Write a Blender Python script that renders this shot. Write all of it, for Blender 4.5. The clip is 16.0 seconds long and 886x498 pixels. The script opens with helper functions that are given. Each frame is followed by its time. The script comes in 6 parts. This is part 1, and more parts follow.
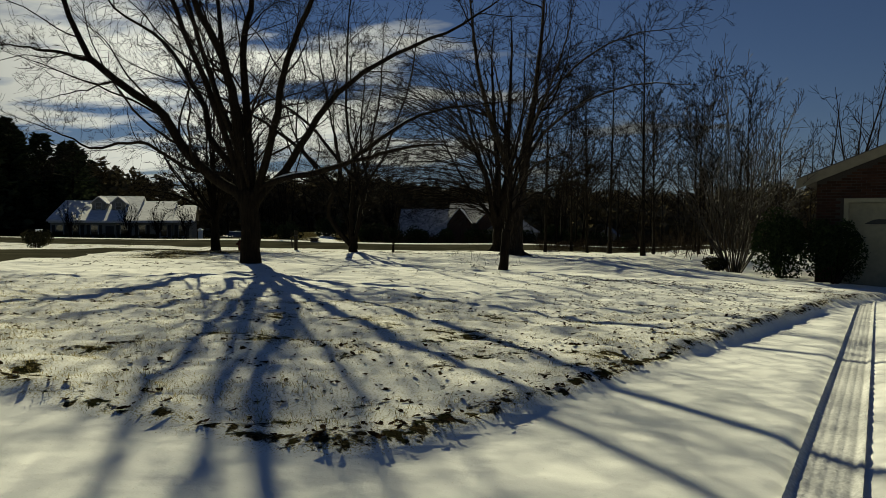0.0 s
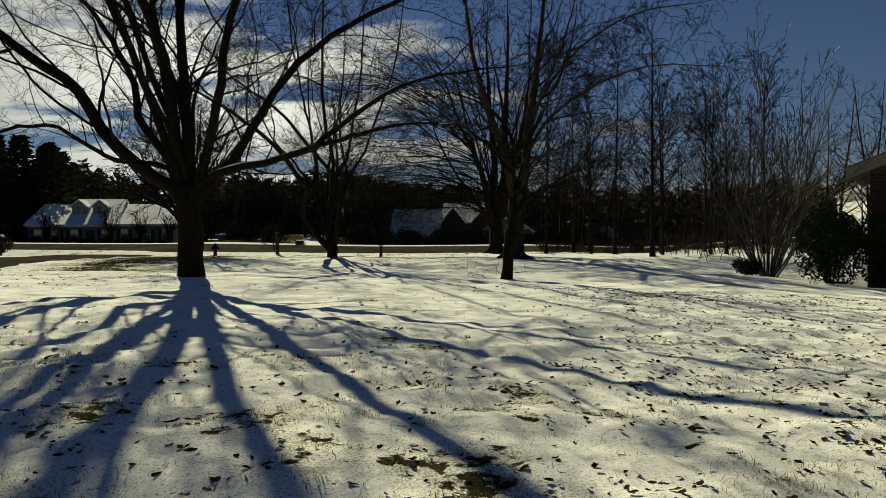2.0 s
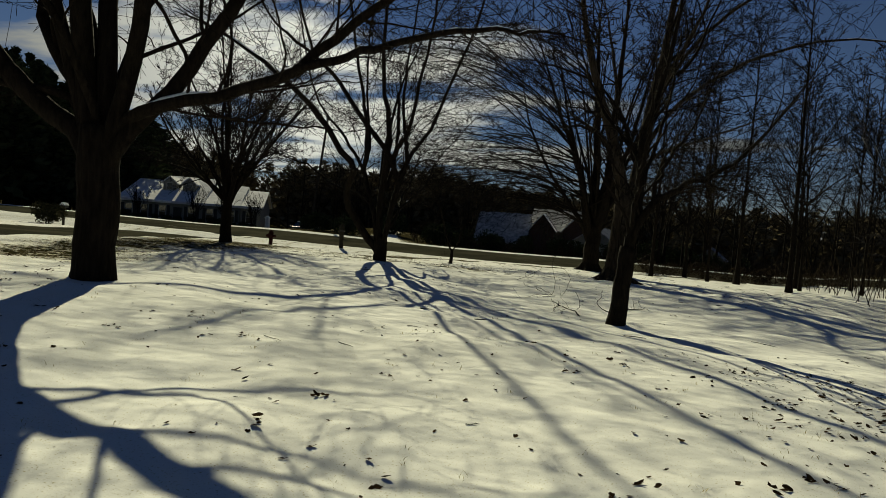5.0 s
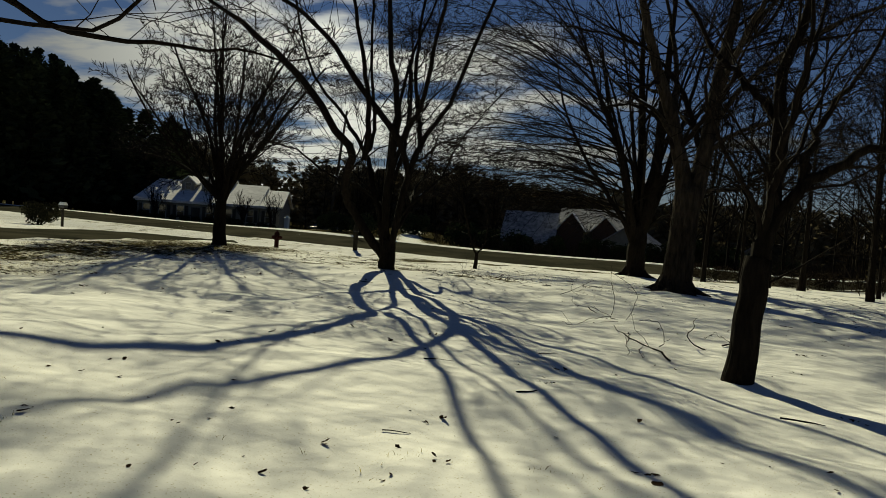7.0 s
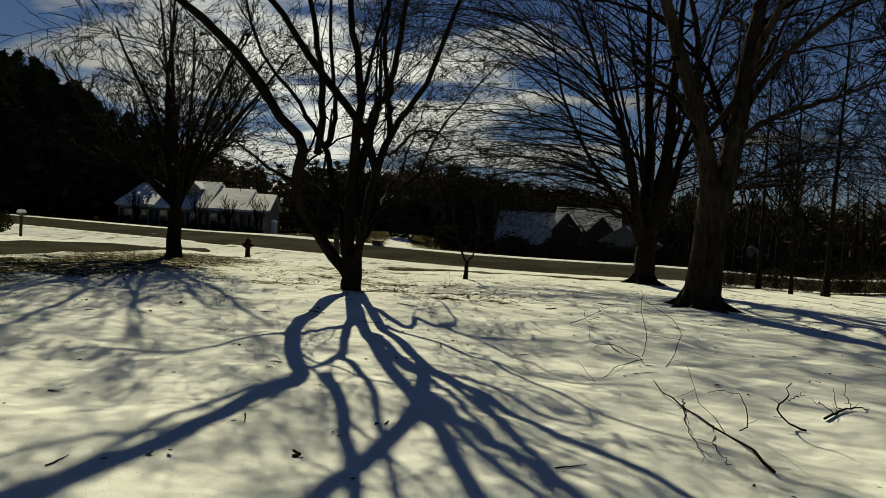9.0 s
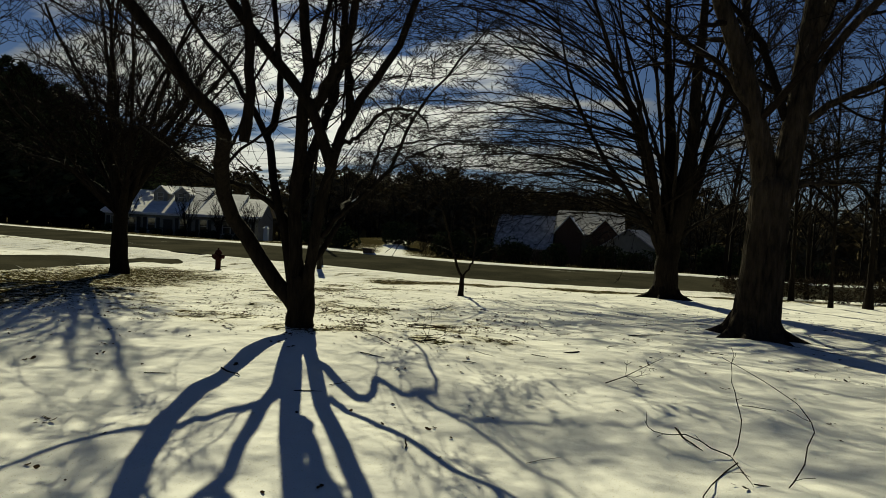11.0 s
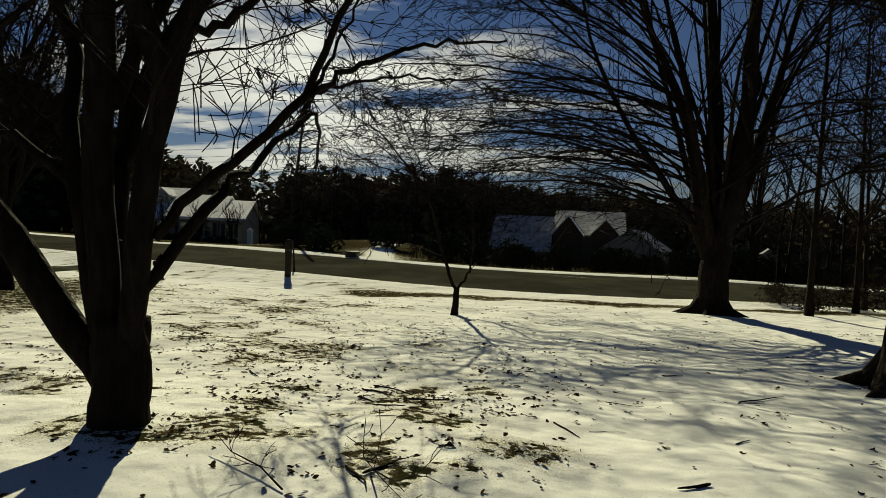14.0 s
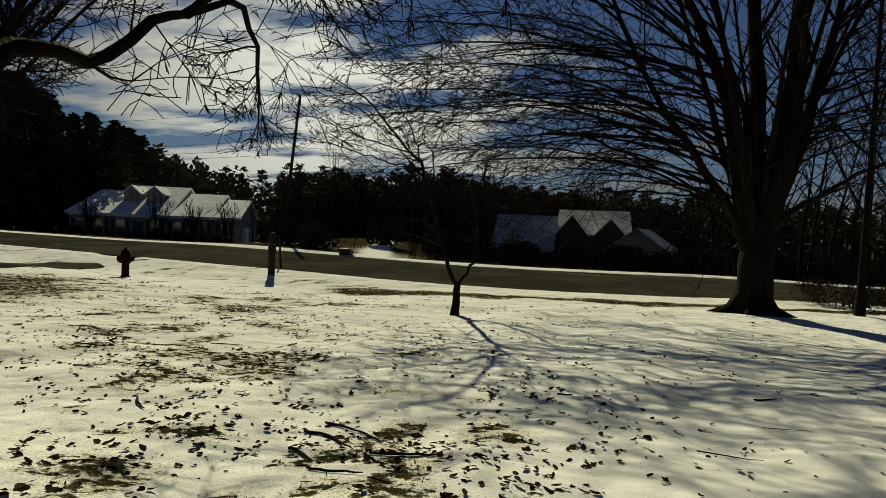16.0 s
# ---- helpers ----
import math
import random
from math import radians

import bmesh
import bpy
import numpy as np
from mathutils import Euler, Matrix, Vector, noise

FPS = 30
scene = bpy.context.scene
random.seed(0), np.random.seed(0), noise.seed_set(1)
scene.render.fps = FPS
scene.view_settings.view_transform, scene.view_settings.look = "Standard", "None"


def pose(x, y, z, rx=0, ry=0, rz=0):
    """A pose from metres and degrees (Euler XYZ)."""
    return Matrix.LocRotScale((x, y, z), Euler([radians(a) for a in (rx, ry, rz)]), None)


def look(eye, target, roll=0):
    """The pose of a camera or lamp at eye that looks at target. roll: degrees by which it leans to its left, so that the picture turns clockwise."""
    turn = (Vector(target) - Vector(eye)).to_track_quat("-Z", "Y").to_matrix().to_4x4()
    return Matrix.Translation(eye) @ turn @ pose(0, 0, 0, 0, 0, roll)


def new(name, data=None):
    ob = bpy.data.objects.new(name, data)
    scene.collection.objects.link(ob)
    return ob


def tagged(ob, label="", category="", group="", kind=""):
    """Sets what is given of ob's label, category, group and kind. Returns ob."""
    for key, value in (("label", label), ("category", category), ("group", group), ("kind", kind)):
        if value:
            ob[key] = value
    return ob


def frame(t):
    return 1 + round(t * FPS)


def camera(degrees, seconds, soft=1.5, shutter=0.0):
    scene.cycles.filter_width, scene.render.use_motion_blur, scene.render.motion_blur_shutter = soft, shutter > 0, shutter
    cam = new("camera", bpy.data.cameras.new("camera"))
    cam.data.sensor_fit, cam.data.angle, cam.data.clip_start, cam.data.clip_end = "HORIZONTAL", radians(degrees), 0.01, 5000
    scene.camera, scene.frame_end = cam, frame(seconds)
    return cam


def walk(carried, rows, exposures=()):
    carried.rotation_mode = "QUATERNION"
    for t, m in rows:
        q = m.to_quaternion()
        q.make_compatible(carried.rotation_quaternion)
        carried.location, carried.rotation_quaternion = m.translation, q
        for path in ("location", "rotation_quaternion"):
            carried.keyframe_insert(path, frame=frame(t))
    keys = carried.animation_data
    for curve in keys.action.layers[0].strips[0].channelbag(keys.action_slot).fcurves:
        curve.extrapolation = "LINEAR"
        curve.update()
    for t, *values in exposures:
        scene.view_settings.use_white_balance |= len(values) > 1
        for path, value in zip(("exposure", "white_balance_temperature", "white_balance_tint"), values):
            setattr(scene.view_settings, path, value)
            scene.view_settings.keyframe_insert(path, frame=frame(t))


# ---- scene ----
cam = camera(68.0, 16.0, soft=0.5)
PATH = [
    (0, (1.181, -2.17, 0.74), (1.008, -0.18, 0.653), 0.2),
    (0.5, (1.103, -1.471, 0.772), (0.927, 0.519, 0.682), 0.1),
    (1, (1.037, -0.855, 0.774), (0.858, 1.135, 0.687), -0.0),
    (1.5, (1.014, -0.261, 0.751), (0.85, 1.73, 0.662), -0.2),
    (2, (1.02, 0.383, 0.728), (0.865, 2.376, 0.642), -0.4),
    (2.5, (1.035, 1.132, 0.701), (0.9, 3.126, 0.614), -0.7),
    (3, (1.031, 1.888, 0.685), (0.862, 3.879, 0.602), -0.0),
    (3.5, (1.024, 2.566, 0.662), (0.794, 4.552, 0.584), 1.2),
    (4, (0.998, 3.329, 0.709), (0.708, 5.306, 0.624), 1.4),
    (4.5, (0.924, 4.075, 0.701), (0.545, 6.037, 0.617), 3.6),
    (7, (0.262, 7.583, 0.665), (-0.228, 9.519, 0.573), 4.1),
    (7.5, (0.164, 8.202, 0.688), (-0.325, 10.139, 0.596), 4.0),
    (8, (0.079, 8.784, 0.707), (-0.402, 10.723, 0.617), 3.7),
    (8.5, (0.01, 9.317, 0.746), (-0.464, 11.258, 0.657), 3.5),
    (9, (-0.076, 9.828, 0.776), (-0.551, 11.769, 0.687), 3.3),
    (11.5, (-0.587, 12.837, 0.881), (-1.062, 14.778, 0.806), 2.8),
    (12, (-0.704, 13.418, 0.917), (-1.18, 15.359, 0.841), 2.9),
    (12.5, (-0.811, 14.016, 0.963), (-1.287, 15.957, 0.884), 2.7),
    (13, (-0.961, 14.58, 0.93), (-1.425, 16.524, 0.857), 2.6),
    (13.5, (-1.059, 15.137, 0.883), (-1.524, 17.081, 0.81), 2.5),
    (14, (-1.198, 15.673, 0.781), (-1.658, 17.618, 0.711), 2.5),
    (14.5, (-1.304, 16.163, 0.668), (-1.763, 18.108, 0.6), 2.5),
    (15, (-1.389, 16.628, 0.582), (-1.847, 18.574, 0.517), 2.4),
    (15.5, (-1.464, 17.056, 0.52), (-1.924, 19.001, 0.455), 2.4),
    (16, (-1.561, 17.457, 0.507), (-2.025, 19.401, 0.443), 2.4),
]
walk(cam, [(t, look(eye, target, roll)) for t, eye, target, roll in PATH],
     [(0.0, 0.14), (1.0, 0.22), (3.0, 0.28), (4.5, -0.02), (7.0, -0.01), (8.0, 0.10), (9.0, 0.12), (11.5, 0.18), (14.0, 0.10), (16.0, -0.08)])


# ---------------------------------------------------------------- light
SUN_AZ, SUN_EL = 117.0, 26.0
sun_to = Vector((math.cos(radians(SUN_AZ)) * math.cos(radians(SUN_EL)),
                 math.sin(radians(SUN_AZ)) * math.cos(radians(SUN_EL)), math.sin(radians(SUN_EL))))
sun = new("sun", bpy.data.lights.new("sun", "SUN"))
sun.data.energy, sun.data.angle, sun.data.color = 5.0, radians(0.45), (1.0, 0.95, 0.62)
sun.matrix_world = look(sun_to * 60, (0, 0, 0))


def node(nt, kind, **kw):
    n = nt.nodes.new(kind)
    for k, v in kw.items():
        n.inputs[k].default_value = v
    return n


def ramp(nt, src, stops):
    n = nt.nodes.new("ShaderNodeValToRGB")
    el = n.color_ramp.elements
    while len(el) < len(stops):
        el.new(0.5)
    for e, (p, c) in zip(el, stops):
        e.position, e.color = p, (*c, 1) if len(c) == 3 else c
    nt.links.new(src, n.inputs[0])
    return n.outputs[0]


def mathn(nt, op, a, b=None, clamp=False):
    n = nt.nodes.new("ShaderNodeMath")
    n.operation, n.use_clamp = op, clamp
    for i, v in enumerate((a, b)):
        if v is None:
            continue
        if isinstance(v, (int, float)):
            n.inputs[i].default_value = v
        else:
            nt.links.new(v, n.inputs[i])
    return n.outputs[0]


def mixc(nt, fac, a, b):
    n = nt.nodes.new("ShaderNodeMix")
    n.data_type = "RGBA"
    for i, v in ((0, fac), (6, a), (7, b)):
        if isinstance(v, (int, float)):
            n.inputs[i].default_value = v
        elif isinstance(v, tuple):
            n.inputs[i].default_value = (*v, 1)
        else:
            nt.links.new(v, n.inputs[i])
    return n.outputs[2]


def noisen(nt, vec, scale, detail=4.0, rough=0.55, out=0):
    n = node(nt, "ShaderNodeTexNoise", Scale=scale, Detail=detail, Roughness=rough)
    if vec is not None:
        nt.links.new(vec, n.inputs["Vector"])
    return n.outputs[out]


world = bpy.data.worlds.new("sky")
scene.world = world
world.use_nodes = True
wt = world.node_tree
wt.nodes.clear()
sky = wt.nodes.new("ShaderNodeTexSky")
sky.sky_type, sky.sun_disc = "NISHITA", False
sky.sun_elevation, sky.sun_rotation = radians(SUN_EL), radians(90 - SUN_AZ)
sky.air_density, sky.dust_density, sky.ozone_density = 1.0, 0.0, 4.5
tc = wt.nodes.new("ShaderNodeTexCoord")
sep = wt.nodes.new("ShaderNodeSeparateXYZ")
wt.links.new(tc.outputs["Generated"], sep.inputs[0])
up = mathn(wt, "MAXIMUM", mathn(wt, "ADD", sep.outputs[2], 0.10), 0.04)
flat = wt.nodes.new("ShaderNodeCombineXYZ")
wt.links.new(mathn(wt, "DIVIDE", sep.outputs[0], up), flat.inputs[0])
wt.links.new(mathn(wt, "MULTIPLY", mathn(wt, "DIVIDE", sep.outputs[1], up), 1.7), flat.inputs[1])
cl1 = noisen(wt, flat.outputs[0], 0.80, 6.0, 0.52)
cl2 = noisen(wt, flat.outputs[0], 0.23, 2.0, 0.5)
dens = mathn(wt, "ADD", mathn(wt, "MULTIPLY", cl1, 1.15), mathn(wt, "MULTIPLY", cl2, 0.45))
# the cloud bank stands in the half of the sky that holds the sun
dotn = wt.nodes.new("ShaderNodeVectorMath")
dotn.operation = "DOT_PRODUCT"
wt.links.new(tc.outputs["Generated"], dotn.inputs[0])
dotn.inputs[1].default_value = (-0.39, 0.89, 0.235)
near = mathn(wt, "POWER", mathn(wt, "MAXIMUM", dotn.outputs["Value"], 0.0), 24.0)
dens = mathn(wt, "ADD", dens, mathn(wt, "MULTIPLY", near, 0.20))
# the bank thins out away from the sun
wide = ramp(wt, dotn.outputs["Value"], [(0.45, (0, 0, 0)), (0.97, (1, 1, 1))])
dens = mathn(wt, "ADD", dens, mathn(wt, "MULTIPLY", mathn(wt, "SUBTRACT", wide, 0.70), 0.24))
# and above the low bank
high = ramp(wt, sep.outputs[2], [(0.16, (0, 0, 0)), (0.42, (1, 1, 1))])
dens = mathn(wt, "SUBTRACT", dens, mathn(wt, "MULTIPLY", high, 0.16))
cover = ramp(wt, dens, [(0.89, (0, 0, 0)), (1.13, (1, 1, 1))])
lit = mathn(wt, "ADD", mathn(wt, "MULTIPLY", mathn(wt, "POWER", mathn(wt, "MAXIMUM", dotn.outputs["Value"], 0.0), 18.0), 30.0), 3.6)
cloudcol = wt.nodes.new("ShaderNodeVectorMath")
cloudcol.operation = "SCALE"
cloudcol.inputs[0].default_value = (0.97, 0.98, 0.84)
wt.links.new(lit, cloudcol.inputs["Scale"])
deep = wt.nodes.new("ShaderNodeMix")
deep.data_type, deep.blend_type = "RGBA", "MULTIPLY"
deep.inputs[0].default_value, deep.inputs[7].default_value = 1.0, (0.80, 0.79, 0.90, 1)
wt.links.new(sky.outputs[0], deep.inputs[6])
mixed = mixc(wt, mathn(wt, "MULTIPLY", cover, 0.9), deep.outputs[2], cloudcol.outputs[0])
bg = wt.nodes.new("ShaderNodeBackground")
bg.inputs["Strength"].default_value = 0.0265
wt.links.new(mixed, bg.inputs[0])
wo = wt.nodes.new("ShaderNodeOutputWorld")
wt.links.new(bg.outputs[0], wo.inputs[0])


# ---------------------------------------------------------------- materials
def material(name, rough=0.8, metal=0.0, spec=0.3):
    m = bpy.data.materials.new(name)
    m.use_nodes = True
    nt = m.node_tree
    b = nt.nodes["Principled BSDF"]
    b.inputs["Roughness"].default_value = rough
    b.inputs["Metallic"].default_value = metal
    b.inputs["Specular IOR Level"].default_value = spec
    t = nt.nodes.new("ShaderNodeTexCoord")
    return m, nt, b, t.outputs["Object"]


def bump(nt, b, height, strength, dist):
    n = nt.nodes.new("ShaderNodeBump")
    n.inputs["Strength"].default_value, n.inputs["Distance"].default_value = strength, dist
    nt.links.new(height, n.inputs["Height"])
    nt.links.new(n.outputs[0], b.inputs["Normal"])


def speckled(name, a, b_, scale=20, rough=0.8, bump_s=0.3, dist=0.01, metal=0.0, spec=0.3, big=1.5):
    m, nt, b, co = material(name, rough, metal, spec)
    n1, n2 = noisen(nt, co, scale), noisen(nt, co, big, 3)
    f = mathn(nt, "ADD", mathn(nt, "MULTIPLY", n1, 0.6), mathn(nt, "MULTIPLY", n2, 0.4))
    nt.links.new(ramp(nt, f, [(0.34, a), (0.66, b_)]), b.inputs["Base Color"])
    if bump_s:
        bump(nt, b, n1, bump_s, dist)
    return m


def snow_on(nt, base, co, amount, lo=0.55):
    """Snow that lies where a surface looks up."""
    g = nt.nodes.new("ShaderNodeNewGeometry")
    s = nt.nodes.new("ShaderNodeSeparateXYZ")
    nt.links.new(g.outputs["Normal"], s.inputs[0])
    n = noisen(nt, co, 2.2, 4)
    v = mathn(nt, "ADD", s.outputs[2], mathn(nt, "MULTIPLY", mathn(nt, "SUBTRACT", n, 0.5), 2.4))
    f = ramp(nt, v, [(lo, (0, 0, 0)), (lo + 0.12, (1, 1, 1))])
    return mixc(nt, mathn(nt, "MULTIPLY", f, amount), base, (0.8, 0.81, 0.83))


def bark_material(name, dark, light, scale, snowy=0.0, lo=1.2, deep=0.02):
    m, nt, b, co = material(name, 0.95, 0, 0.03)
    mp = node(nt, "ShaderNodeMapping", Scale=(1.0, 1.0, 0.22))
    nt.links.new(co, mp.inputs[0])
    n1 = noisen(nt, mp.outputs[0], scale, 6, 0.65)
    v = node(nt, "ShaderNodeTexVoronoi", Scale=scale * 0.8)
    v.feature = "DISTANCE_TO_EDGE"
    nt.links.new(mp.outputs[0], v.inputs["Vector"])
    n2 = noisen(nt, co, 1.1, 3)
    f = mathn(nt, "ADD", mathn(nt, "MULTIPLY", n1, 0.65), mathn(nt, "MULTIPLY", n2, 0.35))
    col = ramp(nt, f, [(0.36, dark), (0.66, light)])
    if snowy:
        col = snow_on(nt, col, co, snowy, lo)
    nt.links.new(col, b.inputs["Base Color"])
    h = mathn(nt, "ADD", mathn(nt, "MULTIPLY", mathn(nt, "MINIMUM", v.outputs["Distance"], 0.25), 2.0), n1)
    bump(nt, b, h, 1.0, deep)
    return m


# BARK and TWIG darker than real wood: backlit shade is in their colour.
BARK = bark_material("bark_darkened_backlit", (0.005, 0.004, 0.0032), (0.021, 0.0166, 0.0128), 22, 0.8, 1.25)
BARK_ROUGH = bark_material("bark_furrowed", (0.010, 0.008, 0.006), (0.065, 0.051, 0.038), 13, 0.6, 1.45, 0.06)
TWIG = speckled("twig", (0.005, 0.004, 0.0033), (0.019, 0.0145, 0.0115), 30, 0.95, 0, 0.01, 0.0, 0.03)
TWIG_PALE = speckled("twig_pale", (0.02, 0.016, 0.012), (0.055, 0.044, 0.033), 30, 0.6, 0, 0.01, 0.0, 0.2)

# snow ground with grass showing through; "grass" says how much
m, nt, b, co = material("snowy_lawn", 1.0, 0, 0.0)
att = nt.nodes.new("ShaderNodeAttribute")
att.attribute_name = "grass"
n1, n2, n3 = noisen(nt, co, 15, 4, 0.6), noisen(nt, co, 6, 3, 0.55), noisen(nt, co, 110, 3, 0.6)
f = mathn(nt, "ADD", mathn(nt, "ADD", mathn(nt, "MULTIPLY", n1, 0.68), mathn(nt, "MULTIPLY", n2, 0.32)), att.outputs["Fac"])
fac = ramp(nt, f, [(0.87, (0, 0, 0)), (0.92, (1, 1, 1))])
grass = ramp(nt, n3, [(0.35, (0.016, 0.012, 0.006)), (0.52, (0.05, 0.039, 0.018)), (0.70, (0.14, 0.115, 0.06))])
grass = mixc(nt, ramp(nt, n2, [(0.5, (0, 0, 0)), (0.62, (1, 1, 1))]), grass, (0.022, 0.024, 0.010))
snowc = ramp(nt, noisen(nt, co, 1.3, 4), [(0.3, (0.80, 0.80, 0.775)), (0.7, (0.87, 0.87, 0.85))])
straw = mixc(nt, ramp(nt, mathn(nt, "ADD", n3, mathn(nt, "MULTIPLY", att.outputs["Fac"], 0.55)), [(0.66, (0, 0, 0)), (0.80, (1, 1, 1))]), snowc, (0.42, 0.37, 0.20))
nt.links.new(mixc(nt, fac, straw, grass), b.inputs["Base Color"])
hh = mathn(nt, "ADD", mathn(nt, "MULTIPLY", noisen(nt, co, 2.3, 2, 0.5), 2.0), mathn(nt, "ADD", mathn(nt, "MULTIPLY", noisen(nt, co, 7, 2, 0.45), 0.30), mathn(nt, "MULTIPLY", n3, 0.012)))
thin_snow = ramp(nt, att.outputs["Fac"], [(0.11, (0.03, 0.03, 0.03)), (0.25, (0.13, 0.13, 0.13))])
hh = mathn(nt, "ADD", hh, mathn(nt, "MULTIPLY", mathn(nt, "ADD", noisen(nt, co, 24, 3, 0.6), mathn(nt, "MULTIPLY", n3, 0.3)), thin_snow))
hh = mathn(nt, "SUBTRACT", hh, mathn(nt, "MULTIPLY", fac, 0.7))
bump(nt, b, hh, 0.75, 0.045)
SNOW_LAWN = m

m, nt, b, co = material("snow", 1.0, 0, 0.0)
nt.links.new(ramp(nt, noisen(nt, co, 3, 4), [(0.3, (0.78, 0.79, 0.80)), (0.7, (0.86, 0.865, 0.87))]), b.inputs["Base Color"])
bump(nt, b, noisen(nt, co, 18, 4), 0.35, 0.02)
SNOW = m
# Grey stands in for shade on the gabled house's snow; thin snow elsewhere.
SNOW_THIN_SHADED = speckled("thin_and_shade_darkened_snow", (0.10, 0.10, 0.11), (0.46, 0.46, 0.48), 2.5, 0.95, 0.3, 0.02, 0.0, 0.0, 0.5)
SNOW_ROOF = speckled("patchy_snow_on_roof", (0.55, 0.55, 0.57), (0.86, 0.86, 0.87), 1.6, 0.95, 0.3, 0.02, 0.0, 0.0, 0.35)
MORTAR = speckled("brick_mortar", (0.026, 0.023, 0.02), (0.05, 0.045, 0.04), 40, 0.95, 0.3, 0.004)
m, nt, b, co = material("brick_face", 0.88, 0, 0.15)
oi = nt.nodes.new("ShaderNodeObjectInfo")
grain = noisen(nt, co, 60, 4)
nt.links.new(mixc(nt, mathn(nt, "MULTIPLY", grain, 0.6), ramp(nt, oi.outputs["Random"], [(0.0, (0.022, 0.011, 0.008)), (0.6, (0.040, 0.018, 0.012)), (1.0, (0.055, 0.029, 0.02))]), (0.03, 0.018, 0.014)), b.inputs["Base Color"])
bump(nt, b, grain, 0.4, 0.004)
BRICKS = m

# White trim dimmed: shade on the window frames is put into the colour.
DIM_WHITE = speckled("shade_dimmed_white_trim", (0.30, 0.30, 0.28), (0.40, 0.40, 0.37), 9, 0.6, 0.1, 0.003)
SNOW_PACKED = speckled("packed_snow", (0.42, 0.42, 0.42), (0.78, 0.78, 0.77), 60, 0.9, 0.5, 0.01, 0.0, 0.05)

# wet asphalt with streaks of snow along the road's run (object x)
m, nt, b, co = material("wet_asphalt", 0.9, 0, 0.0)
mp = node(nt, "ShaderNodeMapping", Scale=(0.06, 1.0, 1.0))
nt.links.new(co, mp.inputs[0])
st = noisen(nt, mp.outputs[0], 2.1, 5, 0.62)
gr = noisen(nt, co, 55, 4)
asph = ramp(nt, gr, [(0.3, (0.019, 0.019, 0.014)), (0.7, (0.046, 0.045, 0.033))])
asph = mixc(nt, ramp(nt, noisen(nt, co, 0.5, 3), [(0.4, (0, 0, 0)), (0.65, (0.7, 0.7, 0.7))]), asph, (0.066, 0.062, 0.044))
nt.links.new(mixc(nt, ramp(nt, st, [(0.68, (0, 0, 0)), (0.75, (0.8, 0.8, 0.8))]), asph, (0.72, 0.72, 0.71)), b.inputs["Base Color"])
bump(nt, b, gr, 0.3, 0.006)
ASPHALT = m

m, nt, b, co = material("dark_brick", 0.85, 0, 0.2)
br = node(nt, "ShaderNodeTexBrick", Scale=1.0)
br.inputs["Color1"].default_value, br.inputs["Color2"].default_value = (0.060, 0.028, 0.018, 1), (0.038, 0.019, 0.013, 1)
br.inputs["Mortar"].default_value = (0.075, 0.068, 0.06, 1)
br.inputs["Mortar Size"].default_value = 0.006
br.inputs["Brick Width"].default_value, br.inputs["Row Height"].default_value = 0.22, 0.075
sw = nt.nodes.new("ShaderNodeSeparateXYZ")
cb = nt.nodes.new("ShaderNodeCombineXYZ")
nt.links.new(co, sw.inputs[0])
nt.links.new(mathn(nt, "ADD", sw.outputs[0], sw.outputs[1]), cb.inputs[0])
nt.links.new(sw.outputs[2], cb.inputs[1])
nt.links.new(cb.outputs[0], br.inputs["Vector"])
nt.links.new(br.outputs["Color"], b.inputs["Base Color"])
bump(nt, b, br.outputs["Fac"], -0.4, 0.01)
BRICK = m

WHITE = speckled("white_paint", (0.68, 0.68, 0.65), (0.80, 0.80, 0.77), 9, 0.5, 0.1, 0.003)
CREAM = speckled("beige_paint", (0.20, 0.19, 0.135), (0.27, 0.255, 0.18), 7, 0.55, 0.1, 0.003)
# Tan trim darker than the door's paint; eave shade is put into it.
TRIM_SHADED = speckled("tan_trim_with_shade", (0.14, 0.125, 0.09), (0.20, 0.18, 0.13), 7, 0.6, 0.1, 0.003)
m, nt, b, co = material("pale_siding", 0.6, 0, 0.3)
wv = node(nt, "ShaderNodeTexWave", Scale=2.6, Distortion=0.0)
wv.wave_type, wv.bands_direction, wv.wave_profile = "BANDS", "Z", "SAW"
nt.links.new(co, wv.inputs["Vector"])
nt.links.new(ramp(nt, noisen(nt, co, 2, 3), [(0.3, (0.19, 0.185, 0.165)), (0.7, (0.25, 0.245, 0.215))]), b.inputs["Base Color"])
bump(nt, b, wv.outputs["Fac"], 0.6, 0.02)
SIDING = m
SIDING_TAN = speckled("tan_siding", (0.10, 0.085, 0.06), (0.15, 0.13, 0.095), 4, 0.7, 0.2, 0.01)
SHUTTER = speckled("dark_shutter", (0.012, 0.014, 0.014), (0.03, 0.033, 0.03), 12, 0.55, 0.1)
SHINGLE = speckled("dark_shingle", (0.035, 0.033, 0.032), (0.09, 0.085, 0.08), 14, 0.9, 0.5, 0.02)
m, nt, b, co = material("window_glass", 0.06, 0, 0.6)
b.inputs["Base Color"].default_value = (0.02, 0.024, 0.026, 1)
GLASS = m
HYDRANT = speckled("hydrant_dark_red", (0.012, 0.003, 0.0025), (0.028, 0.006, 0.005), 16, 0.8, 0.25, 0.006, 0.0, 0.08)
WOODPOST = speckled("weathered_post", (0.010, 0.009, 0.007), (0.028, 0.025, 0.020), 14, 0.9, 0.4, 0.008, 0.0, 0.08)
POLE = speckled("pole_wood", (0.014, 0.011, 0.008), (0.035, 0.028, 0.021), 10, 0.9, 0.4, 0.01)
